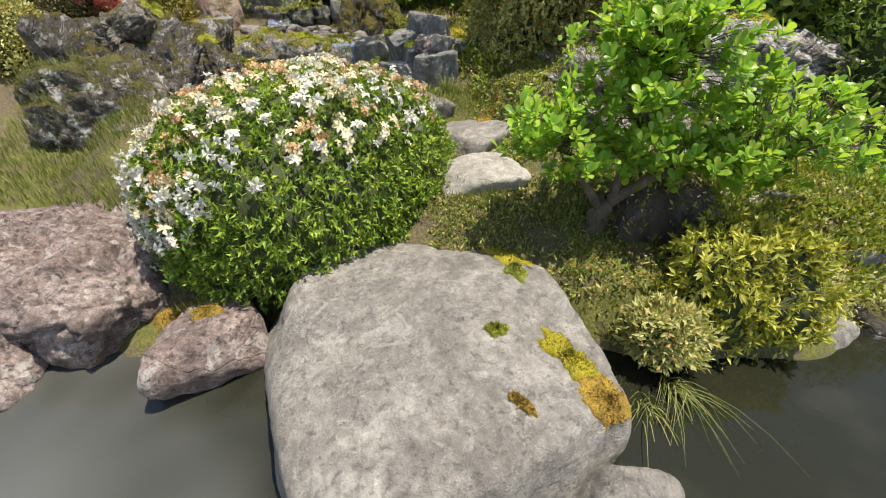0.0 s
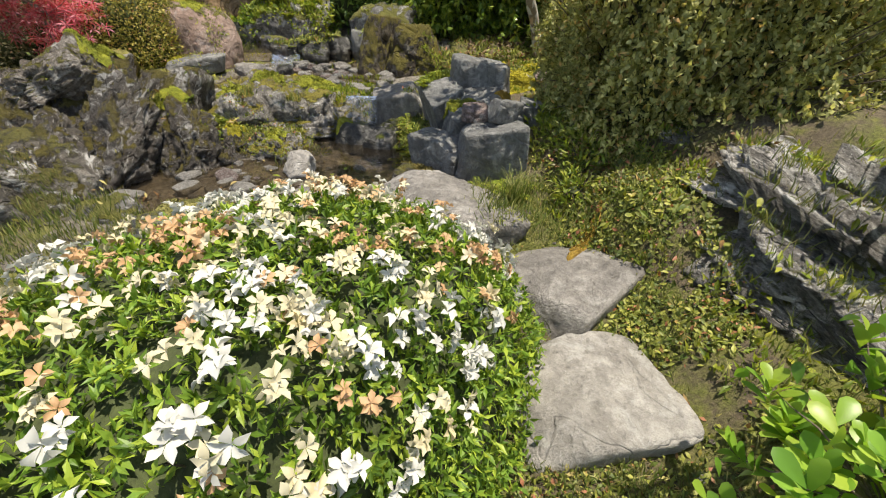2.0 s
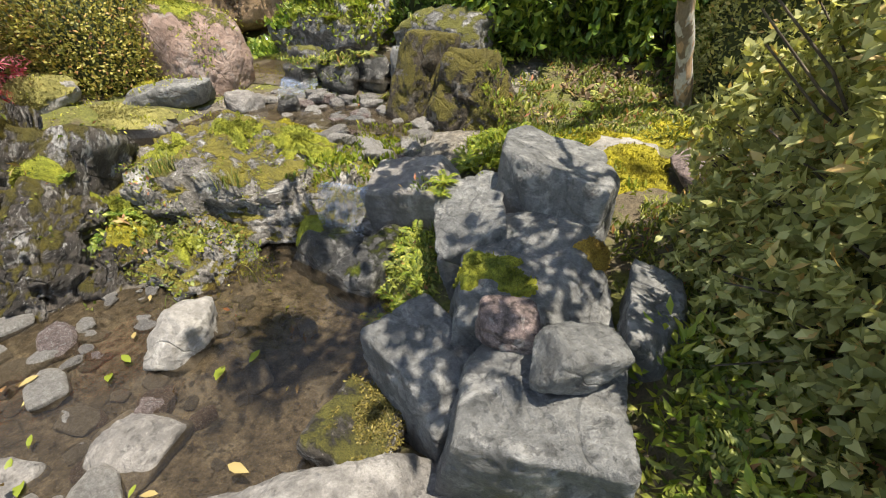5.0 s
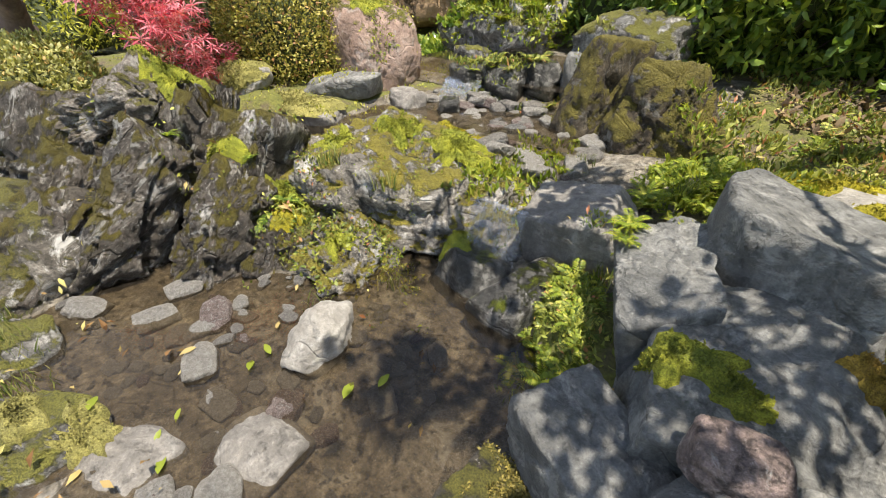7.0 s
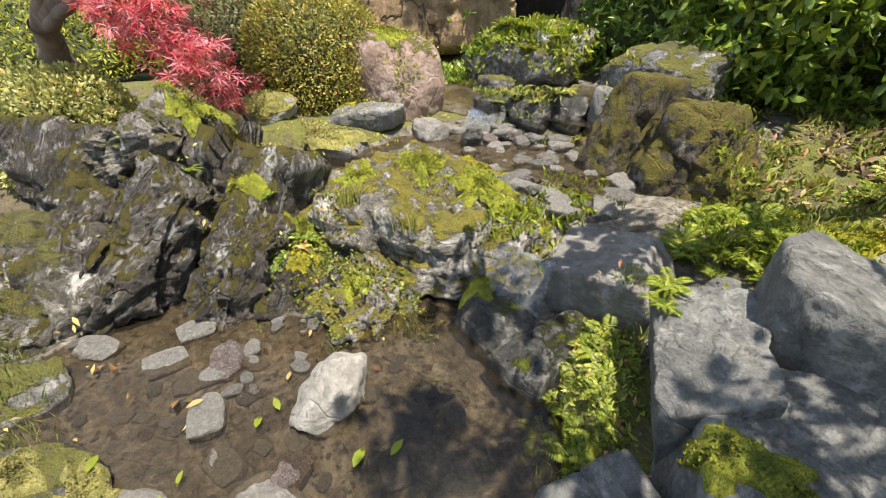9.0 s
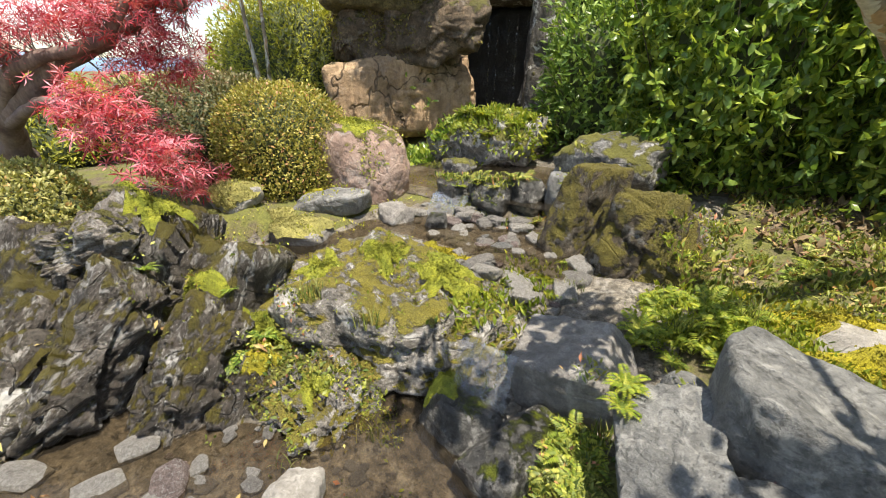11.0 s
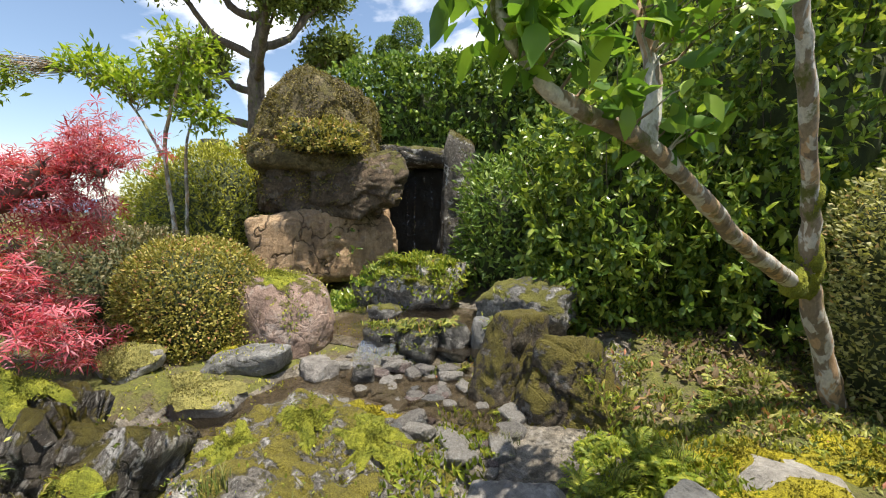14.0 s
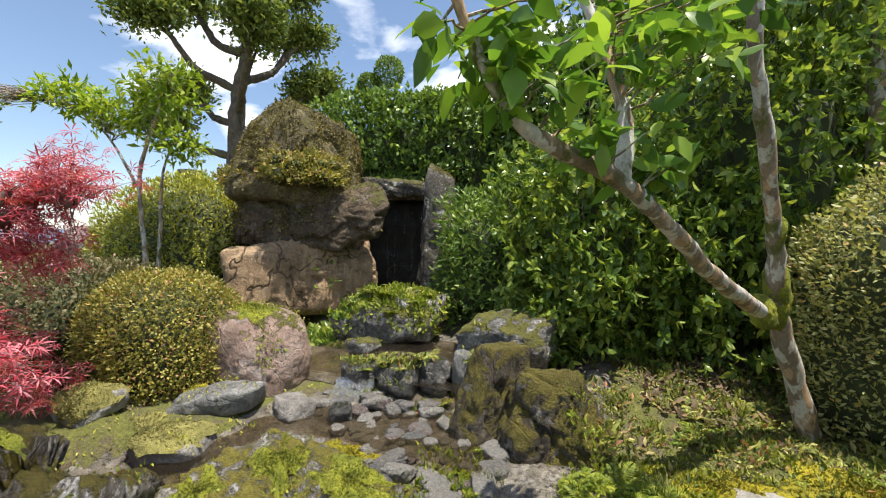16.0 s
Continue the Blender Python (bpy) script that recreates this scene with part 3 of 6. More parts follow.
def ground_z(x, y):
    x, y = np.atleast_1d(np.asarray(x, float)), np.atleast_1d(np.asarray(y, float))
    d2 = (x[:, None] - HX[None, :, 0]) ** 2 + (y[:, None] - HX[None, :, 1]) ** 2
    w = 1 / (d2 + 0.03) ** 2
    z = (w * HX[None, :, 2]).sum(1) / w.sum(1)
    r = np.hypot(x + 1, y - 5)
    far = np.clip((r - 9) / 14, 0, 1)
    return z * (1 - far) + (0.9 - 7 * np.clip((r - 18) / 90, 0, 1)) * far


def gz(x, y):
    return float(ground_z(x, y)[0])


def axis_steps(lo, hi, step, reach):
    inner = np.arange(lo, hi + 1e-6, step)
    grow = step * np.cumsum(1.22 ** np.arange(60))
    grow = grow[grow < reach]
    return np.concatenate([lo - grow[::-1], inner, hi + grow])


gx, gy = axis_steps(-6.0, 3.5, 0.06, 2500), axis_steps(-0.5, 11.0, 0.06, 2500)
XX, YY = np.meshgrid(gx, gy, indexing="ij")
ZZ = np.concatenate([ground_z(a, b) for a, b in zip(np.array_split(XX.ravel(), 40), np.array_split(YY.ravel(), 40))])
near = np.hypot(XX.ravel() + 1, YY.ravel() - 5) < 9
ZZ[near] += np.array([0.03 * noise.fractal(Vector((a * 3.0, b * 3.0, 0.3)), 0.9, 2.1, 4) for a, b in zip(XX.ravel()[near], YY.ravel()[near])])
gi, gj = np.meshgrid(np.arange(len(gx) - 1), np.arange(len(gy) - 1), indexing="ij")
ny = len(gy)
GQ = np.stack([gi * ny + gj, (gi + 1) * ny + gj, (gi + 1) * ny + gj + 1, gi * ny + gj + 1], -1).reshape(-1, 4)
tagged(new("ground", mesh("ground", np.stack([XX.ravel(), YY.ravel(), ZZ], 1), GQ, SOIL)), "mossy brown garden soil with low green patches", "ground", kind="structure")


def water_level(y):
    return np.where(y < 5.4, 0.455, np.where(y < 7.0, 0.79, np.where(y < 8.4, 0.95, 1.2)))


bed = (YY.ravel() > 3.2) & (YY.ravel() < 10.4) & (XX.ravel() > np.where(YY.ravel() < 4.6, -2.75, -4.2)) & (XX.ravel() < -0.5) & (ZZ < water_level(YY.ravel()) + 0.035)
keep = bed[GQ].all(1)
ids = np.unique(GQ[keep])
remap = np.zeros(len(ZZ), dtype=int)
remap[ids] = np.arange(len(ids))
tagged(new("stream_bed", mesh("stream_bed", np.stack([XX.ravel(), YY.ravel(), ZZ + 0.008], 1)[ids], remap[GQ[keep]], MUD)), "brown muddy gravel bed of the stream", "stream bed", kind="structure")


def water_sheet(name, pts_x, pts_y, z, mat, label, tilt=None):
    xs, ys = np.linspace(*pts_x, 60), np.linspace(*pts_y, 60)
    X, Y = np.meshgrid(xs, ys, indexing="ij")
    Z = np.full(X.shape, z) if tilt is None else z + tilt * (Y - pts_y[0])
    i, j = np.meshgrid(np.arange(59), np.arange(59), indexing="ij")
    q = np.stack([i * 60 + j, (i + 1) * 60 + j, (i + 1) * 60 + j + 1, i * 60 + j + 1], -1).reshape(-1, 4)
    return tagged(new(name, mesh(name, np.stack([X.ravel(), Y.ravel(), Z.ravel()], 1), q, mat)), label, "water", kind="structure")


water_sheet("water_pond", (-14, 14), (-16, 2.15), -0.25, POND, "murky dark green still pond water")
water_sheet("water_pool", (-2.9, -0.5), (3.55, 5.45), 0.455, STREAM, "shallow clear brown pool water over pebbles")
water_sheet("water_stream", (-2.9, -1.2), (6.32, 7.0), 0.79, STREAM, "shallow stream water between stones")
water_sheet("water_channel", (-2.98, -2.62), (5.3, 6.32), 0.79, STREAM, "shallow brown water in the side channel")
water_sheet("water_upper", (-3.4, -1.6), (7.0, 8.4), 0.95, STREAM, "shallow upper stream water")
water_sheet("water_basin", (-4.2, -2.4), (8.4, 10.4), 1.2, STREAM, "dark basin water below the waterfall")


# ---- rocks ----
rock("boulder", (-0.03, 1.55, -0.22), (0.90, 0.95, 0.43), GREY, "large smooth grey boulder at the pond edge", 1, rz=26, rx=-2, box=0.6, rough=0.022, detail=6, cuts=7, sharp=18, fracture=0.35, chunk=0.8)
rock("garden_rock", (-1.22, 1.52, -0.17), (0.30, 0.28, 0.2), RED, "low brown rock at the pond edge", 2, rz=20, rough=0.05)
rock("garden_rock", (-2.35, 2.10, -0.08), (0.74, 0.60, 0.41), RED, "broad reddish rock slab beside the pond", 3, rz=-15, rough=0.07, detail=6, strata=0.1, fracture=0.5, chunk=2)
rock("garden_rock", (-2.6, 1.62, -0.25), (0.62, 0.32, 0.25), RED, "low reddish rock slab at the waterline", 4, rz=-25, rough=0.07, strata=0.1, fracture=0.5, chunk=2)
rock("garden_rock", (-3.18, 3.92, 0.46), (0.60, 0.36, 0.44), DARK, "dark grey cracked rock beside the grass", 117, rz=25, box=0.5, rough=0.07, detail=5, strata=0.08, fracture=0.6, chunk=1.6)
rock("stepping_stone", (0.72, 0.72, -0.30), (0.24, 0.2, 0.28), GREY, "rounded grey stone standing in the pond", 5, rough=0.04)
rock("stepping_stone", (0.27, 2.87, 0.20), (0.33, 0.30, 0.13), PALE, "flat pale grey stepping stone", 6, rz=15, box=0.8, rough=0.03, group="stepping stones")
rock("stepping_stone", (0.28, 3.52, 0.30), (0.34, 0.36, 0.14), GREY, "flat grey stepping stone with rusty stain", 7, rz=-35, box=0.8, rough=0.03, group="stepping stones")
rock("garden_rock", (1.45, 2.38, 0.18), (0.36, 0.24, 0.25), BROWN, "dark brown rounded rock under the small tree", 8, rough=0.04)
rock("garden_rock", (2.1, 2.75, 0.12), (0.36, 0.25, 0.14), PALE, "flat pale stone in the grass", 9, rough=0.04)
rock("garden_rock", (-0.47, 3.98, 0.42), (0.48, 0.50, 0.2), GREY, "broad flat grey rock beside the pool", 10, rz=30, box=0.6, rough=0.035, detail=6)
BLOCK = dict(box=0.95, rough=0.026, detail=6, sharp=60, cuts=3, fracture=0.5, chunk=1.3, group="stacked stone blocks")
rock("stone_block", (-0.11, 4.56, 0.57), (0.28, 0.23, 0.30), BLUE, "squared blue-grey stone block with white streaks", 11, rz=9, ry=-2, **BLOCK)
rock("stone_block", (-0.43, 4.71, 0.53), (0.24, 0.18, 0.22), BLUE, "low slanting grey stone beside the blocks", 79, rz=-36, ry=-8, **BLOCK)
rock("stone_block", (-0.20, 5.05, 0.60), (0.32, 0.31, 0.33), BLUE, "squared blue-grey stone block with white streaks", 12, rz=5, ry=-3, rx=3, **BLOCK)
rock("stone_block", (0.24, 4.92, 0.62), (0.12, 0.22, 0.30), BLUE, "narrow dark grey block beside the shrub", 80, rz=-8, **BLOCK)
rock("stone_block", (-0.43, 5.30, 0.72), (0.17, 0.26, 0.24), BLUE, "sloping grey slab beside the tall block", 81, rz=18, ry=-16, **BLOCK)
rock("stone_block", (-0.02, 4.62, 0.91), (0.115, 0.09, 0.085), BLUE, "small dark stone wedged on the blocks", 13, rz=28, ry=8, box=0.9, rough=0.04, group="stacked stone blocks")
rock("stone_block", (-0.20, 4.72, 0.87), (0.10, 0.06, 0.07), RED, "small brown stone wedged on the blocks", 82, rz=4, box=0.9, rough=0.04, detail=4, group="stacked stone blocks")
rock("stone_block", (-0.18, 5.52, 0.76), (0.28, 0.22, 0.38), BLUE, "tall blue-grey stone block with moss on top", 14, rz=-16, box=0.85, rough=0.028, detail=6, sharp=30, cuts=7, fracture=0.4, chunk=1.2, group="stacked stone blocks")
rock("garden_rock", (-0.90, 5.73, 0.68), (0.26, 0.21, 0.165), GREY, "flat pinkish grey stone above the ferns", 15, rz=8, rx=4, box=0.92, rough=0.028, sharp=40, cuts=6)
rock("garden_rock", (-0.98, 5.32, 0.42), (0.15, 0.22, 0.19), WET, "dark upright stone at the pool edge", 16, rz=-14, box=0.85, rough=0.035, sharp=30)
rock("garden_rock", (-2.02, 5.82, 0.47), (0.84, 0.62, 0.43), GREENROCK, "broad rough rock mound covered in moss", 18, rz=14, rx=3, box=0.8, rough=0.055, fracture=0.5, chunk=2.6, freq=3.2, detail=6, cuts=4, taper=0.12, layers=0.6, across=(-0.1, 0.35, -0.9), pitch=0.11)
rock("garden_rock", (-1.98, 5.12, 0.40), (0.40, 0.26, 0.20), GREENROCK, "low mossy rock slope at the pool edge", 83, rz=-8, rx=12, box=0.6, rough=0.09, fracture=0.6, chunk=3.0, freq=3.4, detail=6, taper=0.15)
rock("garden_rock", (-1.25, 5.34, 0.42), (0.24, 0.16, 0.20), WET, "dark wet ledge at the back of the pool", 84, rz=-4, box=0.8, rough=0.05, detail=5, cuts=4)
SLATY = dict(box=0.55, cuts=14, sharp=26, rough=0.075, fracture=0.45, chunk=1.3, detail=6, layers=0.55, across=BEDDING, group="leaning dark rocks")
rock("garden_rock", (-3.22, 4.86, 0.50), (0.95, 0.46, 0.68), OUTCROP, "large dark cracked rock with white streaks and moss", 19, rz=42, rx=-28, pitch=0.24, **SLATY)
rock("garden_rock", (-3.08, 4.22, 0.46), (0.30, 0.42, 0.54), OUTCROP, "leaning dark rock slab with white streaks and moss", 20, rz=44, rx=-34, ry=20, pitch=0.19, **SLATY)
rock("garden_rock", (-2.80, 4.48, 0.52), (0.26, 0.40, 0.56), OUTCROP, "leaning dark rock slab with white streaks and moss", 23, rz=40, rx=-36, ry=26, pitch=0.17, **SLATY)
rock("garden_rock", (-2.46, 4.78, 0.50), (0.24, 0.34, 0.42), OUTCROP, "leaning dark rock slab with white streaks and moss", 26, rz=38, rx=-34, ry=24, pitch=0.16, **SLATY)
rock("garden_rock", (-2.22, 4.92, 0.42), (0.17, 0.24, 0.30), OUTCROP, "low slanting rock slab at the pool edge", 29, rz=45, rx=-30, ry=28, pitch=0.12, **SLATY)
rock("garden_rock", (-3.55, 4.62, 0.86), (0.72, 0.20, 0.24), BROWNROCK, "long brown ridge of rock with moss", 21, rz=30, ry=-24, rough=0.08, fracture=0.6, chunk=2.2, detail=6, freq=3)
rock("garden_rock", (-2.20, 5.05, 0.48), (0.20, 0.14, 0.13), GREY_MOSS, "grey mossy stone at the pool edge", 22, rough=0.08)
rock("garden_rock", (-2.98, 5.82, 0.78), (0.22, 0.16, 0.11), GREY, "flat dark-sided stone at the channel", 23, rz=30, box=0.8, rough=0.04)
rock("garden_rock", (-3.15, 6.28, 0.92), (0.30, 0.2, 0.1), BLUE, "flat grey stone below the topiary", 24, rz=30, box=0.7, rough=0.04)
rock("garden_rock", (-3.40, 6.86, 1.00), (0.44, 0.42, 0.47), PINK, "rounded pink granite rock with mossy flank", 25, rz=20, ry=22, box=0.25, rough=0.022, detail=6, sharp=6, cuts=6, fracture=0.25, chunk=1.2)
rock("garden_rock", (-0.86, 6.80, 0.80), (0.40, 0.26, 0.50), WEDGE, "upright rock covered in dark green moss", 26, rz=6, rx=8, box=0.7, cuts=12, sharp=30, rough=0.045, fracture=0.5, chunk=1.4, detail=6, taper=0.42, layers=0.15, across=(0.9, 0.1, 0.3), pitch=0.14)
rock("garden_rock", (-1.32, 6.98, 0.86), (0.20, 0.36, 0.52), WEDGE, "upright mossy rock slab", 27, rz=-20, ry=6, box=0.75, cuts=10, sharp=30, rough=0.04, detail=6, taper=0.2, layers=0.15, across=(0.9, 0.1, 0.2), pitch=0.12)
rock("garden_rock", (-1.38, 7.75, 1.16), (0.40, 0.3, 0.28), GREY_MOSS, "grey rock under the laurel hedge", 28, rough=0.08)
rock("garden_rock", (-1.50, 4.62, 0.46), (0.13, 0.15, 0.14), PALE, "pale pointed stone standing in the pool", 29, rz=40, rx=-14, ry=12, box=0.1, rough=0.05, cuts=16, sharp=30)
rock("garden_rock", (-1.33, 4.22, 0.42), (0.16, 0.13, 0.07), GREY, "rounded flat grey stone at the pool edge", 30, rough=0.03)
rock("garden_rock", (-1.78, 5.22, 0.46), (0.11, 0.08, 0.07), GREY_MOSS, "small grey mossy stone in the pool", 31, rough=0.05)
rock("planted_rock", (-2.95, 8.45, 1.12), (0.62, 0.42, 0.34), GREY_MOSS, "planted rock covered in ferns below the waterfall", 32, rough=0.1)
rock("garden_rock", (1.50, 3.62, 0.55), (0.60, 0.80, 0.54), SLATE, "layered dark rock with white veins beside the path", 33, rz=16, ry=8, box=0.6, rough=0.05, detail=6, sharp=20, cuts=8, fracture=0.4, chunk=2.0, taper=0.42, layers=1.6, across=(-0.26, 0.12, -0.95), pitch=0.085)
rock("garden_rock", (2.7, 3.95, 0.80), (0.75, 0.5, 0.38), SLATE, "layered pale rock on the bank", 34, rz=10, rough=0.05, detail=6, layers=1.2, across=(-0.42, 0.18, -0.89), pitch=0.09)
tower = empty("rock_tower", pose(-4.66, 8.86, 0.9), "massive cracked sandstone rock tower overgrown with moss", "rock")
for nm, x, z, half, mt, sd, kw, word in (("base_rock", 0.03, 0.60, (0.97, 0.86, 0.72), SAND, 35, dict(box=0.85, rough=0.03, sharp=14, freq=3, fracture=0.8, chunk=0.8, cuts=2), "bare brown cracked sandstone"),
                                         ("ledge_rock", 0.0, 1.50, (1.05, 0.92, 0.46), SAND_DARK, 40, dict(box=0.85, rough=0.05, freq=3.2, sharp=22, fracture=0.9, chunk=1.0, cuts=3), "dark mossy sandstone ledge"),
                                         ("dome_rock", 0.0, 2.22, (0.82, 0.74, 0.78), SHAGGY, 36, dict(box=0.55, rough=0.055, sharp=8, cuts=8, taper=0.14, fracture=0.4, chunk=1.0), "shaggy moss-grown rock dome")):
    ob = part(nm, rock_mesh(nm, half, mt, sd, detail=6, **kw), tower, word)
    ob.matrix_local = pose(x, 0, z, 0, 6 if nm == "dome_rock" else 0, 41)
rock("garden_rock", (-3.95, 10.25, 2.92), (0.70, 0.50, 0.16), DARK, "dark stone lip above the waterfall", 41, rz=22, box=0.8, detail=5, rough=0.07)
rock("rock_wall", (-3.95, 10.7, 1.92), (0.85, 0.4, 0.86), WET_SHADE, "wet rock wall, recess shade painted near black", 37, rz=25, box=0.9, rough=0.05)
rock("garden_rock", (-3.02, 9.95, 2.25), (0.26, 0.3, 1.05), DARK, "tall grey upright slab beside the waterfall", 38, rz=25, box=0.9, rough=0.04)
rock("garden_rock", (-9.6, 9.0, 1.6), (0.9, 0.8, 0.7), RED, "rounded reddish rock behind the azaleas", 39)

for i, (x, y, z, a, b, c, mat) in enumerate(((-2.15, 7.10, 0.92, 0.20, 0.16, 0.16, WET), (-1.88, 7.22, 0.96, 0.16, 0.15, 0.15, WET), (-2.50, 7.12, 0.90, 0.18, 0.16, 0.15, WET), (-1.62, 7.3, 0.98, 0.13, 0.12, 0.2, BLUE),
                                              (-2.72, 6.55, 0.80, 0.15, 0.13, 0.10, GREY), (-2.35, 6.62, 0.80, 0.09, 0.08, 0.08, WET), (-2.9, 7.75, 0.98, 0.2, 0.15, 0.1, GREY_MOSS), (-1.75, 8.0, 1.0, 0.28, 0.15, 0.1, GREY))):
    rock("stream_stone", (x, y, z), (a, b, c), mat, "dark wet stone in the small cascade" if mat is WET else "grey stone beside the stream", 60 + i, rz=40 * i, detail=4, rough=0.07, group="cascade stones")

# DARK instead of GREY: the shadow on this stone is put into its colour
rock("garden_rock", (-0.62, 4.50, 0.42), (0.14, 0.16, 0.14), DARK, "lichen-spotted stone between pool and blocks", 72, detail=5, rough=0.07)
rock("garden_rock", (-0.46, 5.62, 0.78), (0.12, 0.11, 0.14), BLUE, "small grey stone beside the tall block", 73, detail=4)
rock("garden_rock", (-3.75, 5.75, 0.98), (0.24, 0.16, 0.12), PALE, "pale stone in the moss", 74, detail=4)
rock("stepping_stone", (0.15, 6.5, 0.765), (0.26, 0.22, 0.08), PALE, "flat pale stone in the moss", 75, detail=4, box=0.8, rough=0.03)
rock("stepping_stone", (0.62, 6.3, 0.82), (0.22, 0.25, 0.08), RED, "flat reddish stone in the moss", 76, detail=4, box=0.8, rough=0.03)
rock("garden_rock", (-1.55, 3.55, 0.38), (0.22, 0.16, 0.10), RED, "reddish flat stone at the pool edge", 77, detail=4)
rock("garden_rock", (1.9, 4.55, 1.02), (0.55, 0.35, 0.16), SLATE, "flat pale ledge of rock under the shrub", 95, rz=10, detail=5, rough=0.05, layers=0.8, across=(-0.2, 0.1, -0.95), pitch=0.08)
rock("garden_rock", (1.28, 4.34, 0.80), (0.42, 0.16, 0.12), SLATE, "pale flat slab of rock under the shrub", 96, rz=-6, detail=5, box=0.7, rough=0.04, layers=0.8, across=(-0.2, 0.1, -0.95), pitch=0.07)
rock("garden_rock", (1.95, 2.40, 0.08), (0.24, 0.14, 0.09), RED, "flat pinkish stone behind the low shrub", 111, rz=10, detail=4, box=0.7, rough=0.04)
rock("garden_rock", (2.12, 2.20, 0.02), (0.20, 0.13, 0.12), PALE, "pale stone half sunk in the weeds", 112, rz=-15, detail=4, rough=0.05)
rock("garden_rock", (2.62, 2.16, 0.02), (0.22, 0.15, 0.13), GREY, "grey stone at the weedy pond bank", 113, rz=20, detail=4, rough=0.05)
rock("garden_rock", (2.45, 2.62, 0.18), (0.30, 0.16, 0.10), PALE, "flat pale stone in the weeds", 114, rz=-8, detail=4, box=0.7, rough=0.04)
rock("garden_rock", (2.22, 1.72, -0.3), (0.22, 0.15, 0.16), GREY, "grey edging stone at the pond side", 115, rz=30, detail=4, rough=0.05)
rock("garden_rock", (2.62, 1.78, -0.3), (0.22, 0.17, 0.20), DARK, "dark edging stone at the pond side", 116, rz=-20, detail=4, rough=0.06)
rock("garden_rock", (2.75, 2.55, 0.15), (0.3, 0.22, 0.16), PALE, "pale stone at the pond edge", 78, detail=4)

rock("garden_rock", (-1.95, 3.78, 0.42), (0.26, 0.2, 0.12), GREY_MOSS, "mossy stone at the near side of the pool", 96, detail=5, rough=0.08)
rock("garden_rock", (-1.62, 3.95, 0.38), (0.16, 0.13, 0.10), GREY, "small grey stone at the pool's edge", 97, detail=4, rough=0.07)
rock("garden_rock", (-2.45, 3.85, 0.42), (0.18, 0.15, 0.12), GREY_MOSS, "mossy stone at the near side of the pool", 98, detail=4, rough=0.08)
bpy.context.view_layer.update()
DEPS = bpy.context.evaluated_depsgraph_get()


def drop(x, y, top=1.9, bare=()):
    """The surface under (x, y): its place and normal."""
    hit, p, n, _, ob, _ = scene.ray_cast(DEPS, Vector((x, y, top)), Vector((0, 0, -1)))
    while hit and ob.name.startswith("water"):
        hit, p, n, _, ob, _ = scene.ray_cast(DEPS, p - Vector((0, 0, 0.002)), Vector((0, 0, -1)))
    if hit and any(ob.name.startswith(w) for w in bare):
        return np.array(p), np.array((0.0, 0, 0))
    return (np.array(p), np.array(n)) if hit else (np.array((x, y, gz(x, y))), np.array((0.0, 0, 1)))


# pebbles in the stream
PEB = [rock_mesh("pebble", (1.0, 0.7, 0.32), mt, 80 + i, detail=2, rough=0.05, box=0.4) for i, mt in enumerate((PALE, GREY, RED, BLUE))]


SLABS = [rock_mesh("slab", (1.0, 0.70, 0.46), mt, 180 + i, detail=3, rough=0.05, box=0.8, sharp=60, cuts=14) for i, mt in enumerate((PALE, GREY, RED, BLUE))]
for me in SLABS:
    me.polygons.foreach_set("use_smooth", np.zeros(len(me.polygons), dtype=bool))


def pebbles(name, label, n, region, size, seed, group, level=9.0, kinds=PEB):
    rng = np.random.default_rng(seed)
    for _ in range(n):
        x, y = rng.uniform(region[0], region[1]), rng.uniform(region[2], region[3])
        p, nr = drop(x, y, 1.9, ("stepping_stone", "boulder", "stream_stone", "garden_rock"))
        if p[2] > level or nr[2] < 0.7:
            continue
        k = size * (0.5 + rng.random() ** 2 * 1.3)
        ob = new(name, kinds[int(rng.choice(4, p=(0.58, 0.24, 0.12, 0.06)))])
        ob.matrix_world = pose(x, y, p[2] + 0.22 * k, rng.normal(0, 8), rng.normal(0, 8), rng.random() * 360) @ Matrix.Diagonal((k, k, k, 1))
        tagged(ob, label, "stone", group)


pebbles("pebble", "small flat pale stone lying in the shallow pool", 130, (-2.6, -1.15, 3.6, 5.0), 0.055, 5, "pool pebbles", 0.46, SLABS)
pebbles("pebble", "tiny brown stone in the muddy pool", 110, (-2.7, -1.0, 3.5, 5.1), 0.022, 15, "pool gravel", 0.46)
pebbles("stream_stone", "pale flat stone in the upper stream", 120, (-2.35, -1.15, 6.05, 7.0), 0.06, 6, "upper stream stones", 1.0, SLABS)
pebbles("stream_stone", "small grey stone along the cascade", 60, (-2.75, -1.3, 6.5, 7.9), 0.055, 16, "cascade pebbles", 1.15, SLABS)
pebbles("pebble", "small stone beside the path", 30, (0.0, 0.8, 2.4, 4.2), 0.025, 7, "path pebbles")


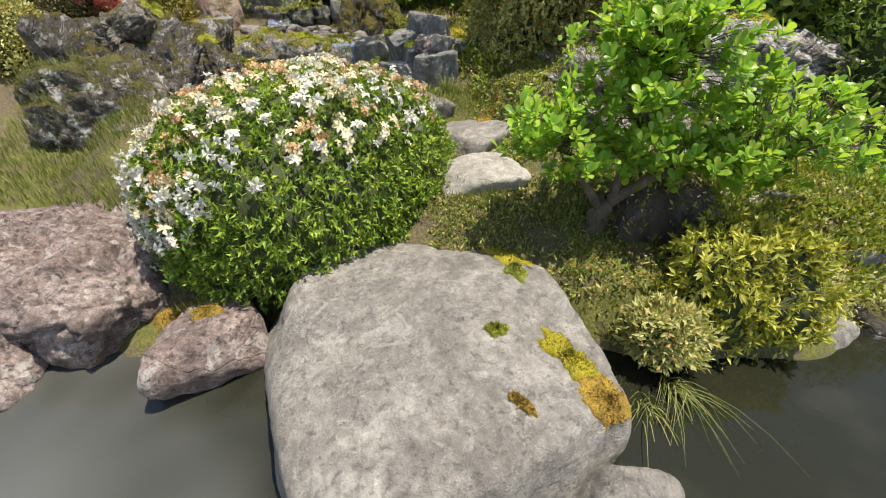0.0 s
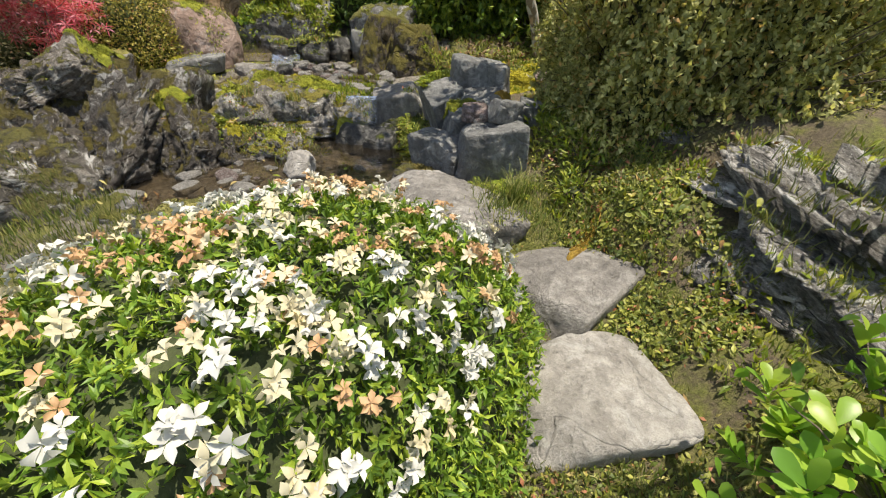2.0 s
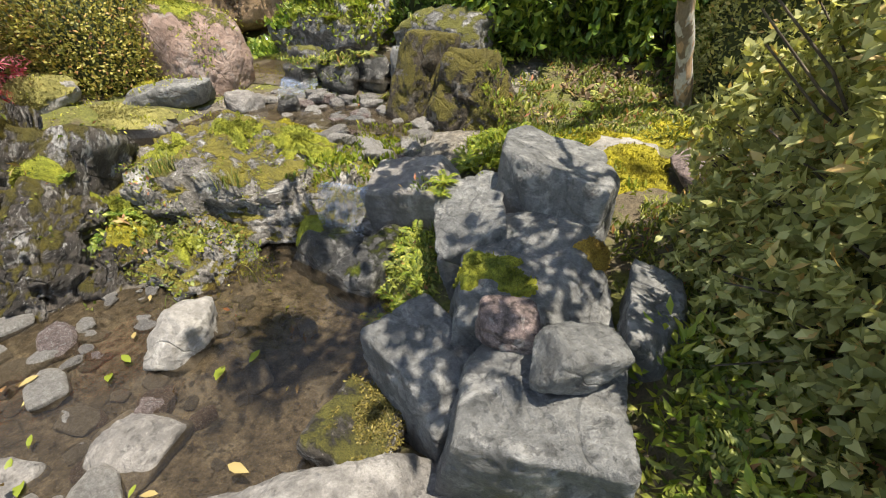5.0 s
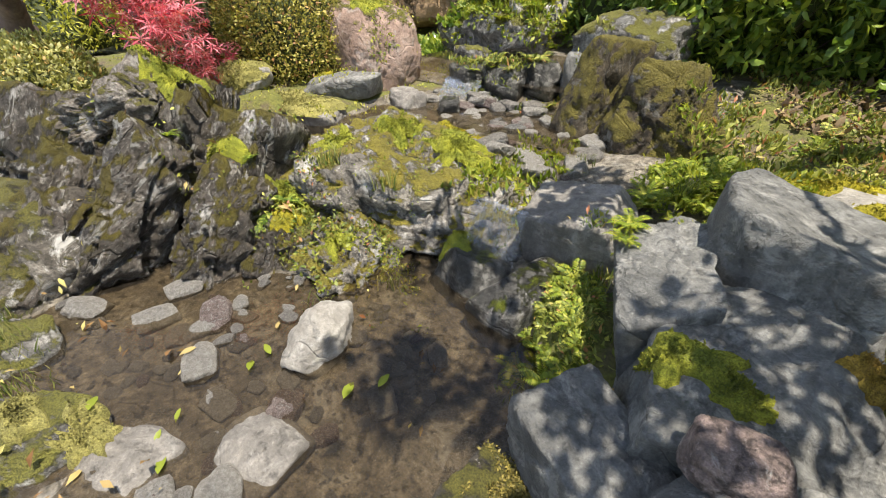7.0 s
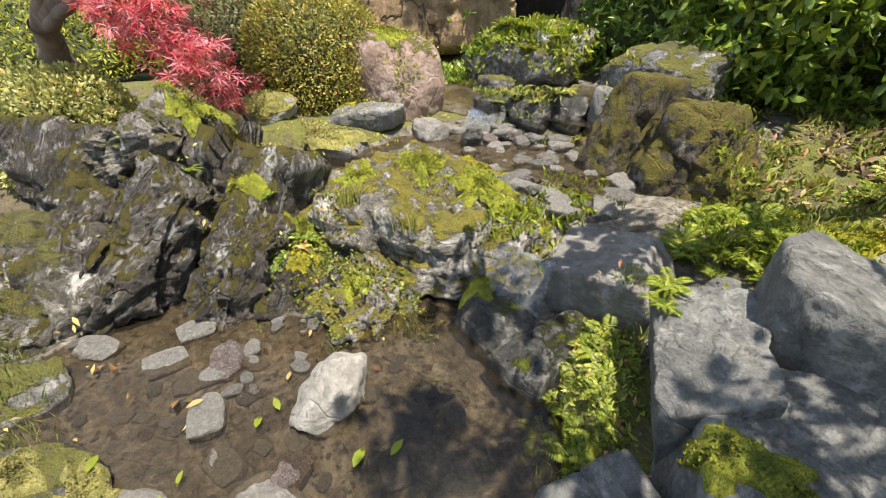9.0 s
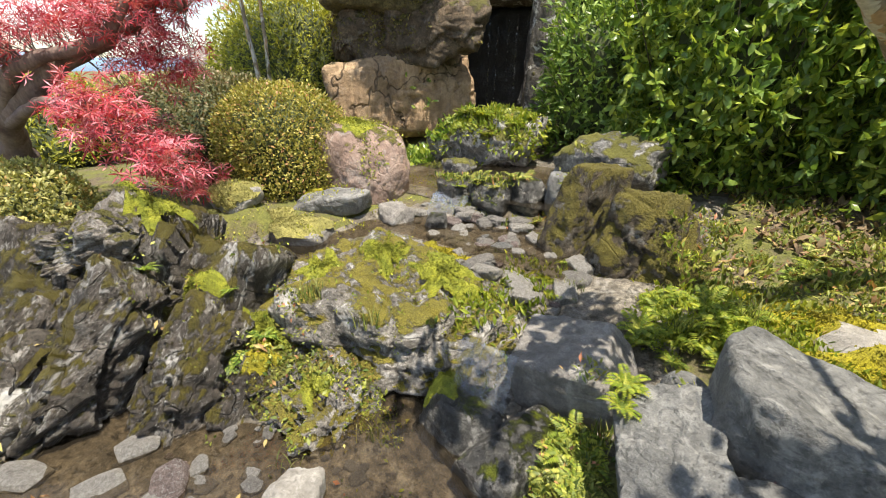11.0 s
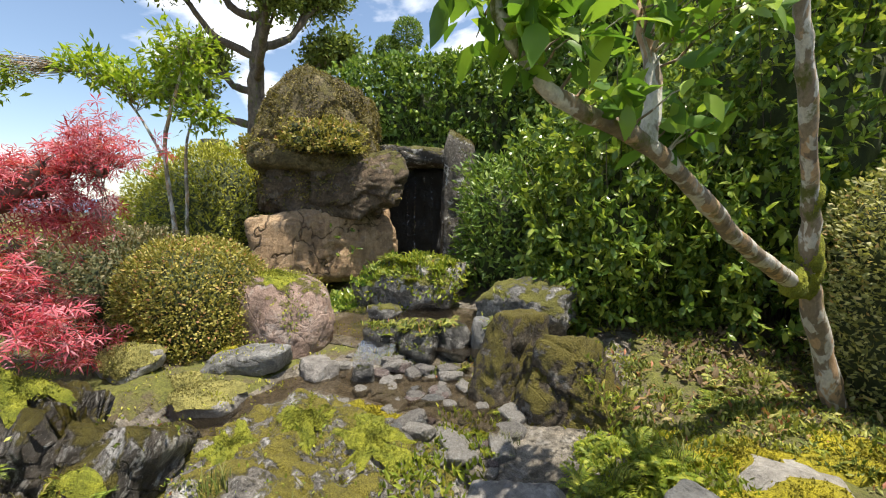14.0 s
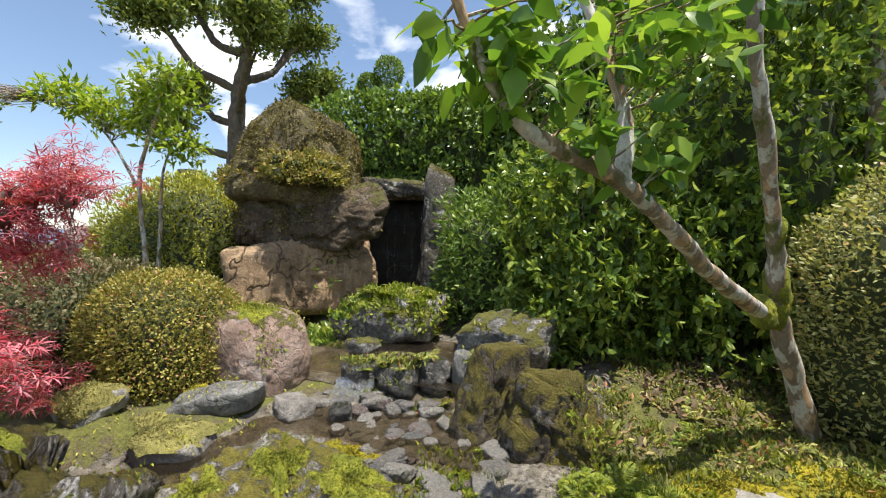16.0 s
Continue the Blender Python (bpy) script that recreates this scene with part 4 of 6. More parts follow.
# ---- moss ----
def moss_pad(x, y, rx, ry, mat, label, seed, rz=0.0, thick=0.03, fuzz=1.0):
    rng = np.random.default_rng(seed)
    rings, sides = 12, 40
    c, s = math.cos(radians(rz)), math.sin(radians(rz))
    v = []
    centre = drop(x, y)[0]
    last = [centre[2]] * sides
    held = [None] * sides
    for i in range(rings + 1):
        for j in range(sides):
            a = 2 * math.pi * j / sides
            edge = 1 + 0.75 * noise.fractal(Vector((math.cos(a) * 1.3 + seed, math.sin(a) * 1.3, seed * 0.7)), 0.8, 2.1, 5)
            r = i / rings * max(edge, 0.3)
            px, py = r * rx * math.cos(a), r * ry * math.sin(a)
            X, Y = x + px * c - py * s, y + px * s + py * c
            p, _ = drop(X, Y)
            if held[j] is not None or abs(p[2] - last[j]) > 0.9 * max(rx, ry) / rings + 0.012:
                held[j] = held[j] or (X * 0.98 + x * 0.02, Y * 0.98 + y * 0.02, last[j] - 0.012)
                v.append(held[j])
                continue
            last[j] = p[2]
            lift = thick * (1 - (i / rings) ** 2) ** 0.5 * (0.8 + 0.6 * noise.noise(Vector((X * 22, Y * 22, seed)))) - (0.012 if i == rings else -0.004)
            v.append((X, Y, p[2] + lift))
    v = np.array(v)
    i, j = np.meshgrid(np.arange(rings), np.arange(sides), indexing="ij")
    j2 = (j + 1) % sides
    q = np.stack([i * sides + j, (i + 1) * sides + j, (i + 1) * sides + j2, i * sides + j2], -1).reshape(-1, 4)
    n = int(1700 * fuzz * max(0.3, rx * ry * 40))
    pick = v[rng.integers(0, len(v) - sides, n)]
    k = rng.integers(0, sides, n)
    other = v[rng.integers(0, len(v) - sides, n)]
    near = np.clip(0.04 / np.maximum(np.linalg.norm(other - pick, axis=1, keepdims=True), 0.04), 0, 1)
    pick = pick + (other - pick) * near * rng.random((n, 1))
    lv, lf = leaf_cloud(pick, rng.normal(0, 0.55, (n, 3)) + (0, 0, 0.8), rng.normal(0, 1, (n, 3)), 0.008 + 0.010 * rng.random(n), SMALL, rng)
    me = mesh("moss_cushion", np.concatenate([v, lv]), [q, lf + len(v)], mat)
    return tagged(new("moss_cushion", me), label, "moss")


for i, (x, y, a, b, rz, mt, word) in enumerate((
        (0.36, 1.98, 0.15, 0.10, -40, MOSS_Y, "bright yellow moss on the grey boulder"), (0.38, 1.72, 0.06, 0.10, 20, MOSS_G, "dark green moss on the grey boulder"), (0.55, 1.20, 0.14, 0.08, -35, MOSS_Y, "yellow moss on the boulder edge"),
        (0.68, 1.02, 0.13, 0.09, -30, MOSS_O, "orange-yellow moss on the boulder edge"), (0.24, 1.30, 0.05, 0.035, 0, MOSS_G, "small green moss spot on the boulder"), (0.30, 0.98, 0.06, 0.025, -40, MOSS_O, "thin orange moss on the boulder"),
        (-0.10, 5.85, 0.20, 0.16, 0, MOSS_Y, "yellow moss on the tall stone block"), (0.06, 5.62, 0.13, 0.10, 0, MOSS_Y, "yellow moss on the stone block"), (-0.40, 4.95, 0.13, 0.09, 20, MOSS_G, "thick green moss cushion on the stone block"), (-0.22, 4.92, 0.10, 0.05, -20, MOSS_G, "green moss on the stone block"),
        (0.05, 5.15, 0.09, 0.05, 10, MOSS_O, "orange-tinged moss on the stone block"), (-2.15, 5.85, 0.22, 0.28, 10, MOSS_G, "olive moss on the rock mound"), (-1.75, 5.90, 0.24, 0.22, 30, MOSS_G, "golden moss on the rock mound"), (-2.40, 5.55, 0.14, 0.12, 0, MOSS_G, "green moss on the rock mound"),
        (-1.95, 6.20, 0.25, 0.15, 0, MOSS_Y, "yellow-green moss on the rock mound"), (-1.40, 5.40, 0.10, 0.12, 0, MOSS_G, "moss tuft on the mound's face"), (-1.85, 5.02, 0.10, 0.08, 0, MOSS_G, "green moss at the pool edge"), (-2.15, 4.98, 0.12, 0.09, 0, MOSS_Y, "yellow moss at the pool edge"),
        (-0.92, 6.02, 0.06, 0.05, 0, MOSS_O, "orange moss spot on the flat stone"), (-3.15, 5.75, 0.32, 0.24, 30, MOSS_P, "pale moss carpet behind the channel"), (-3.60, 5.60, 0.36, 0.26, 10, MOSS_P, "mossy carpet under the maple"), (-3.40, 6.25, 0.10, 0.08, 0, MOSS_Y, "yellow moss on the flat grey stone"),
        (-3.40, 6.80, 0.16, 0.22, 20, MOSS_G, "green moss flank of the pink rock"), (-3.66, 6.70, 0.17, 0.20, 20, MOSS_G, "thick yellow-green moss on the pink rock's flank"), (-2.75, 4.95, 0.24, 0.16, 20, MOSS_G, "moss on the dark cracked rock"), (-2.35, 5.10, 0.20, 0.12, -20, MOSS_G, "moss on the dark cracked rock"), (-3.10, 5.00, 0.22, 0.14, 10, MOSS_G, "olive moss on the dark cracked rock"),
        (0.25, 6.25, 0.42, 0.22, 10, MOSS_Y, "sunlit yellow moss carpet beside the blocks"), (-0.05, 6.65, 0.32, 0.18, 0, MOSS_Y, "yellow moss carpet on sunlit ground"), (0.62, 6.75, 0.36, 0.22, 0, MOSS_Y, "yellow moss carpet on sunlit ground"), (-1.95, 3.80, 0.11, 0.08, 0, MOSS_P, "yellow moss on the stone by the pool"), (-1.75, 3.90, 0.10, 0.08, 0, MOSS_P, "brown moss at the pool edge"), (0.42, 3.75, 0.05, 0.16, -35, MOSS_O, "rusty moss edge of the stepping stone"),
        (-1.25, 1.62, 0.10, 0.06, 0, MOSS_O, "orange moss on the brown pond rock"), (-1.5, 1.75, 0.14, 0.08, 30, MOSS_O, "orange moss at the rock's foot"), (2.65, 3.95, 0.34, 0.16, 20, MOSS_Y, "yellow moss on the layered rock"))):
    moss_pad(x, y, a, b, mt, word, 200 + i, rz)


# ---- low plants ----
def scatter(name, region, n, size, shape, mat, label, category, seed, upright=0.6, gate=0.0, flat=0.0, top=1.9, lift=0.01, clump=5, reach=0.03, patch=2.5):
    """Many small leaves over a stretch of ground and stones."""
    rng = np.random.default_rng(seed)
    pts, nrm = [], []
    for _ in range(n):
        x, y = rng.uniform(region[0], region[1]), rng.uniform(region[2], region[3])
        if noise.fractal(Vector((x * patch, y * patch, seed)), 0.8, 2.1, 4) < gate:
            continue
        p, q = drop(x, y, top, ("stepping_stone", "stone_block", "boulder"))
        if q[2] < 0.15:
            continue
        for _ in range(clump):
            pts.append(p + np.append(rng.normal(0, reach, 2), lift * rng.random() * 2))
            nrm.append(q)
    pts, nrm = np.array(pts), np.array(nrm)
    k = len(pts)
    axis = rng.normal(0, 1, (k, 3)) * (1 - upright) + np.array((0, 0, 1.0)) * upright + nrm * 0.2
    face = nrm * (1 + 2 * flat) + rng.normal(0, 0.6 * (1 - flat) + 0.1, (k, 3))
    v, f = leaf_cloud(pts, axis, face, size * (0.5 + 0.9 * rng.random(k)), shape, rng)
    return tagged(new(name, mesh(name, v, f, mat, False)), label, category, kind="stuff")


scatter("ground_cover", (0.30, 0.98, 3.0, 5.0), 2900, 0.027, BROAD, L_COVER, "trailing ivy and small leaves on the bank", "ground cover", 301, 0.25, -0.25, 0.5)
scatter("ground_cover", (0.25, 1.5, 2.6, 4.9), 620, 0.05, LANCE, L_FERN, "bright yellow-green seedlings on the bank", "ground cover", 302, 0.5, 0.0, 0.3)
scatter("ground_cover", (-0.6, 1.9, 6.5, 8.4), 2200, 0.034, LANCE, L_COVER, "low creeping plants under the hedge", "ground cover", 303, 0.45, -0.12)
scatter("ground_cover", (-0.5, 1.2, 6.2, 7.6), 420, 0.035, LANCE, L_FERN, "sunlit yellow-green low plants", "ground cover", 304, 0.5, 0.15)
scatter("ground_cover", (-2.65, -1.25, 5.0, 6.4), 160, 0.022, SMALL, L_FERN, "tiny bright leaves on the mossy mound", "ground cover", 305, 0.5, 0.05)
scatter("ground_cover", (-2.3, -1.45, 4.85, 5.25), 420, 0.026, SMALL, L_COVER, "small creeping leaves at the pool edge", "ground cover", 306, 0.4, -0.1)
scatter("ground_cover", (-3.6, -2.0, 4.6, 5.5), 90, 0.026, SMALL, L_COVER, "small creeping leaves on the dark rock", "ground cover", 307, 0.4, 0.1)
scatter("ground_cover", (-5.4, -2.75, 5.4, 7.6), 1100, 0.022, SMALL, L_YELLOW, "short pale moss and clover", "ground cover", 308, 0.5, -0.2)
scatter("ground_cover", (-3.5, -2.4, 8.1, 8.8), 520, 0.06, LANCE, L_FERN, "ferns and small plants on the planted rock", "ground cover", 309, 0.5, -0.3)
scatter("ground_cover", (-2.6, -1.5, 6.9, 7.5), 320, 0.045, LANCE, L_COVER, "small ferns on the cascade stones", "ground cover", 310, 0.5, -0.1)
scatter("ground_cover", (-4.2, -3.2, 7.9, 8.6), 260, 0.07, BROAD, L_DARK, "dark leaves at the foot of the sandstone", "ground cover", 311, 0.4, -0.4)
scatter("ground_cover", (0.4, 1.9, 1.15, 2.5), 900, 0.04, LANCE, L_COVER, "weeds and low leaves under the small tree", "ground cover", 312, 0.5, -0.2)
scatter("ground_cover", (0.12, 0.62, 4.3, 6.1), 700, 0.04, LANCE, L_COVER, "leafy ground cover between blocks and shrub", "ground cover", 313, 0.5, -0.4)
scatter("ground_cover", (-1.55, -1.2, 5.5, 6.5), 160, 0.05, LANCE, L_FERN, "yellow-green plants along the stream", "ground cover", 314, 0.6, -0.3)
scatter("ground_cover", (0.35, 1.1, 3.4, 4.8), 200, 0.042, OBOV, L_COVER, "round-leaved creeping plants on the bank", "ground cover", 315, 0.1, -0.1, 0.85, clump=3, lift=0.03)
scatter("ground_cover", (0.45, 0.8, 4.1, 4.5), 160, 0.03, SMALL, L_DEAD, "reddish brown withered moss plants", "ground cover", 316, 0.4, -0.3)
scatter("ground_cover", (1.75, 3.3, 1.85, 2.9), 2600, 0.045, LANCE, L_FERN, "weeds and seedlings among the bank stones", "ground cover", 317, 0.5, -0.25)
scatter("ground_cover", (1.4, 3.3, 1.75, 3.2), 2400, 0.035, SMALL, L_OLIVE, "dry creeping plants on the pond bank", "ground cover", 318, 0.4, -0.2)
scatter("ground_cover", (-0.75, 0.25, 6.05, 6.75), 700, 0.04, LANCE, L_FERN, "yellow-green seedlings round the flat stones", "ground cover", 319, 0.6, -0.1)
scatter("ground_cover", (-0.85, -0.45, 4.95, 5.6), 500, 0.035, LANCE, L_COVER, "low leaves between the ferns", "ground cover", 320, 0.5, -0.3)
scatter("ground_cover", (-0.7, 1.9, 6.6, 8.5), 1500, 0.055, LANCE, L_COVER, "weeds on the shaded soil below the hedge", "ground cover", 324, 0.5, -0.1)
scatter("leaf_litter", (-0.3, 2.0, 7.3, 8.7), 420, 0.06, BROAD, L_LITTER, "dry brown leaf litter on the soil", "leaf litter", 325, 0.05, -0.3, 0.95)
scatter("grass", (-0.1, 1.5, 2.3, 4.3), 1700, 0.06, BLADE, L_GRASS, "thin short grass beside the stepping stones", "grass", 321, 0.7, -0.1)
scatter("grass", (-0.2, 0.5, 3.1, 4.35), 480, 0.06, BLADE, L_GRASS, "thin grass between the flat rock and the path", "grass", 328, 0.6, -0.6)
scatter("ground_cover", (-0.1, 0.6, 2.25, 4.35), 900, 0.022, SMALL, L_COVER, "small creeping leaves along the stepping stones", "ground cover", 329, 0.3, -0.25, 0.4)
scatter("ground_cover", (0.35, 1.3, 3.9, 4.75), 900, 0.026, BROAD, L_DULL, "withered brown and olive creeping leaves under the shrub", "ground cover", 330, 0.3, -0.3, 0.5)
scatter("ground_cover", (-0.05, 1.1, 1.75, 2.75), 1100, 0.026, SMALL, L_COVER, "small weeds and moss sprigs by the boulder", "ground cover", 331, 0.35, -0.3, 0.3)
scatter("leaf_litter", (0.0, 1.3, 1.6, 2.8), 260, 0.035, LANCE, L_DEAD, "dry brown leaves under the small tree", "leaf litter", 332, 0.0, -0.4, 0.85, clump=2)
scatter("grass", (0.0, 1.0, 1.9, 2.7), 420, 0.06, BLADE, L_GRASS, "short pale grass by the boulder", "grass", 333, 0.7, -0.2)
scatter("grass", (-3.9, -2.1, 2.4, 3.9), 1900, 0.06, BLADE, L_GRASS, "pale grass behind the reddish rock", "grass", 322, 0.8, -0.5)
scatter("grass", (1.6, 3.4, 2.3, 3.4), 700, 0.07, BLADE, L_GRASS, "pale grass beside the flat stones", "grass", 323, 0.7, -0.3)
scatter("grass", (-1.6, -1.15, 1.55, 1.95), 90, 0.05, BLADE, L_GRASS, "short grass at the pond rock", "grass", 324, 0.7, -0.3)
scatter("leaf_litter", (-0.5, 2.2, 6.9, 8.6), 800, 0.06, LANCE, L_DEAD, "dry brown leaves under the hedge", "leaf litter", 325, 0.0, -0.2, 0.8, clump=2)
scatter("leaf_litter", (-2.9, -1.0, 3.5, 5.1), 60, 0.05, LANCE, L_DEAD, "fallen leaves along the pool", "leaf litter", 326, 0.0, -0.1, 0.9, clump=2, lift=0.03)
scatter("leaf_litter", (0.3, 1.7, 3.2, 4.6), 90, 0.04, LANCE, L_DEAD, "dry leaves on the bank", "leaf litter", 327, 0.0, 0.0, 0.8, clump=2)


def fern_mesh(seed, mat, fronds=9, length=0.22, pairs=13):
    rng = np.random.default_rng(seed)
    pts, ax, fc, sz = [], [], [], []
    for k in range(fronds):
        a = 2 * math.pi * (k + rng.random() * 0.6) / fronds
        out = np.array((math.cos(a), math.sin(a), 0))
        side = np.array((-math.sin(a), math.cos(a), 0))
        ln = length * (0.7 + 0.5 * rng.random())
        arch = 0.5 + 0.4 * rng.random()
        for i in range(pairs):
            s = (i + 1) / pairs
            p = out * ln * s + np.array((0, 0, ln * (arch * s * 1.4 - 0.9 * s * s)))
            w = ln * 0.30 * math.sin(math.pi * (0.12 + 0.86 * s)) ** 0.8
            for sg in (-1, 1):
                pts.append(p), ax.append(side * sg + out * 0.45 + (0, 0, 0.1)), fc.append((0, 0, 1.0)), sz.append(w)
        pts.append(np.zeros(3)), ax.append(out + (0, 0, arch)), fc.append((0, 0, 1.0)), sz.append(ln * 0.6)
    narrow = (LANCE[0] * (1.1, 1, 1), LANCE[1])
    v, f = leaf_cloud(np.array(pts), np.array(ax), np.array(fc), np.array(sz), narrow, rng)
    return mesh("fern", v, f, mat, False)


FERNS = [fern_mesh(i, m, 8 + i % 3, ln) for i, (m, ln) in enumerate(((L_FERN, 0.20), (L_FERN, 0.15), (L_COVER, 0.17), (L_DARK, 0.16)))]


def ferns(region, n, kinds, seed, label, group, scale=1.0, top=1.9):
    rng = np.random.default_rng(seed)
    for _ in range(n):
        x, y = rng.uniform(region[0], region[1]), rng.uniform(region[2], region[3])
        p, _ = drop(x, y, top)
        k = scale * (0.65 + 0.6 * rng.random())
        ob = new("fern", FERNS[int(rng.choice(kinds))])
        ob.matrix_world = pose(x, y, p[2], rng.normal(0, 10), rng.normal(0, 10), rng.random() * 360) @ Matrix.Diagonal((k, k, k, 1))
        tagged(ob, label, "fern", group)


ferns((-0.86, -0.62, 4.98, 5.5), 34, (0, 1, 1, 2), 401, "yellow-green fern between the stones", "ferns by the pool", 0.42)
ferns((-0.75, -0.25, 6.0, 6.5), 30, (0, 0, 1), 402, "sunlit yellow-green fern among the stones", "ferns by the flat stone", 0.6)
ferns((-0.3, 1.3, 6.6, 7.9), 44, (1, 2, 2, 3), 403, "low green fern under the tree", "ferns under the tree", 0.6)
ferns((-1.35, -1.15, 6.2, 6.6), 6, (1,), 404, "small fern at the stream edge", "stream ferns", 0.6)
ferns((-2.6, -1.6, 6.95, 7.45), 14, (1, 2), 405, "small fern on the cascade stones", "cascade ferns", 0.55)
ferns((-3.5, -2.4, 8.05, 8.7), 20, (0, 1, 2), 406, "fern on the planted rock", "planted rock ferns", 0.8)
ferns((-3.0, -2.2, 4.7, 5.1), 5, (3,), 407, "dark green fern in the rock cracks", "rock crack ferns", 0.55)
ferns((0.35, 0.6, 4.2, 4.6), 6, (2, 3), 408, "green fern at the foot of the shrub", "bank ferns", 0.7)
ferns((-0.25, 0.15, 4.15, 4.38), 7, (0, 1), 409, "yellow-green fern at the block's foot", "block ferns", 0.6)
ferns((-2.7, -2.0, 9.2, 9.9), 10, (2, 3), 410, "fern beside the waterfall", "waterfall ferns", 1.6)


def grass_tuft(x, y, n, length, label, seed, droop=0.35, lean=(0, 0)):
    rng = np.random.default_rng(seed)
    p, _ = drop(x, y)
    pts, fcs, k = [], [], 0
    for _ in range(n):
        a = rng.random() * 2 * math.pi
        out = np.array((math.cos(a) + lean[0], math.sin(a) + lean[1], 0)) * (0.2 + 0.6 * rng.random())
        ln = length * (0.5 + 0.6 * rng.random())
        side = unit(np.cross(out, (0, 0, 1.0)))
        w = 0.0035
        root = rng.normal(0, 0.03, 3) * (1, 1, 0)
        for i in range(6):
            s = i / 5
            c = root + out * ln * s * (0.4 + droop * s) + np.array((0, 0, ln * (s - droop * s ** 3)))
            pts += [c - side * w * (1 - s * 0.9), c + side * w * (1 - s * 0.9)]
        fcs += [(k + 2 * i, k + 2 * i + 1, k + 2 * i + 3, k + 2 * i + 2) for i in range(5)]
        k += 12
    ob = new("grass_tuft", mesh("grass_tuft", np.array(pts), np.array(fcs), L_GRASS, False))
    ob.location = p
    return tagged(ob, label, "grass", "grass tufts")


grass_tuft(0.02, 3.98, 90, 0.30, "long arching grass tuft beside the flat rock", 1)
grass_tuft(0.10, 4.15, 60, 0.28, "long arching grass tuft at the bank", 2)
grass_tuft(1.15, 1.35, 60, 0.28, "pale grass tuft hanging over the pond", 4, 0.8, (0.3, -1.2))
grass_tuft(1.00, 1.25, 40, 0.22, "pale grass tuft hanging over the pond", 5, 0.8, (0, -1.2))
grass_tuft(0.95, 1.62, 50, 0.16, "weedy grass tuft beside the boulder", 13)
grass_tuft(1.25, 1.75, 60, 0.18, "weedy grass tuft under the small tree", 14)
grass_tuft(0.75, 1.85, 50, 0.14, "weedy grass tuft beside the boulder", 15)
grass_tuft(-0.55, 6.15, 60, 0.18, "bright grass tuft among the ferns", 6)
grass_tuft(-0.30, 6.45, 60, 0.20, "bright grass tuft among the ferns", 7)
grass_tuft(0.05, 7.05, 50, 0.16, "green grass tuft on the mossy ground", 8)
grass_tuft(-1.15, 6.35, 40, 0.14, "grass tuft at the stream edge", 9)
grass_tuft(-1.55, 5.12, 30, 0.12, "grass tuft at the pool edge", 10)
grass_tuft(-0.72, 4.90, 40, 0.14, "dark grass tuft at the pool edge", 11)
grass_tuft(-1.78, 5.32, 40, 0.13, "grass tuft in the mound's front crack", 16)
grass_tuft(-2.12, 5.28, 36, 0.14, "pale leafy tuft on the mound's front", 17)
grass_tuft(-0.70, 5.50, 40, 0.14, "grass tuft at the flat stone's foot", 18)
grass_tuft(-1.70, 4.75, 14, 0.12, "green blades rising from the pool", 12)

# ---- hanging moss ----
def fringe(ob, n, size, mat, seed, low=0.1, gate=-0.2, name="moss_fringe"):
    """Short shaggy moss growing on a rock's upper faces, as a part of the rock."""
    rng = np.random.default_rng(seed)
    me = ob.data
    co, no = np.empty(len(me.vertices) * 3), np.empty(len(me.vertices) * 3)
    me.vertices.foreach_get("co", co)
    me.vertices.foreach_get("normal", no)
    co, no = co.reshape(-1, 3), no.reshape(-1, 3)
    turn = np.array(ob.matrix_world.to_3x3())
    wz = (no @ turn.T)[:, 2]
    pick = np.nonzero(wz > low)[0]
    pick = pick[rng.integers(0, len(pick), n)]
    good = np.array([noise.fractal(Vector(co[k] * 3.0) + Vector((seed, 0, 0)), 0.8, 2.1, 4) > gate for k in pick])
    pick = pick[good]
    k = len(pick)
    down = turn.T @ np.array((0, 0, -1.0))
    axis = no[pick] * 0.6 + down * 0.35 + rng.normal(0, 0.45, (k, 3))
    v, f = leaf_cloud(co[pick] + rng.normal(0, size * 0.3, (k, 3)), axis, no[pick] + rng.normal(0, 0.4, (k, 3)), size * (0.5 + rng.random(k)), SMALL, rng)
    return tagged(part(name, mesh(name, v, f, mat, False), ob), "short shaggy moss growth", kind="stuff")


bpy.context.view_layer.update()
for ob in list(scene.objects):
    if ob.type != "MESH" or not ob.data.materials:
        continue
    mt = ob.data.materials[0]
    if ob.name.startswith("dome_rock"):
        fringe(ob, 36000, 0.026, L_SHAG, 1, -0.2, -0.25)
    elif ob.name.startswith("ledge_rock"):
        fringe(ob, 8000, 0.036, L_SHAG, 2, -0.1, 0.0)
    elif ob.name.startswith("planted_rock"):
        fringe(ob, 2200, 0.055, L_FERN, 7, -0.3, 0.0, "small_fern_growth")
    elif mt == MOSSY:
        fringe(ob, 8000, 0.013, L_SHAG, 3, -0.3, -0.15)
    elif mt == GREENROCK:
        fringe(ob, 9000, 0.012, L_FERN, 4, 0.3, 0.1)
    elif mt == DARK and ob.name.startswith("garden_rock"):
        fringe(ob, 4000, 0.011, L_SHAG, 5, 0.35, 0.05)
    elif mt == PINK:
        fringe(ob, 1500, 0.025, L_FERN, 6, 0.0, 0.25)


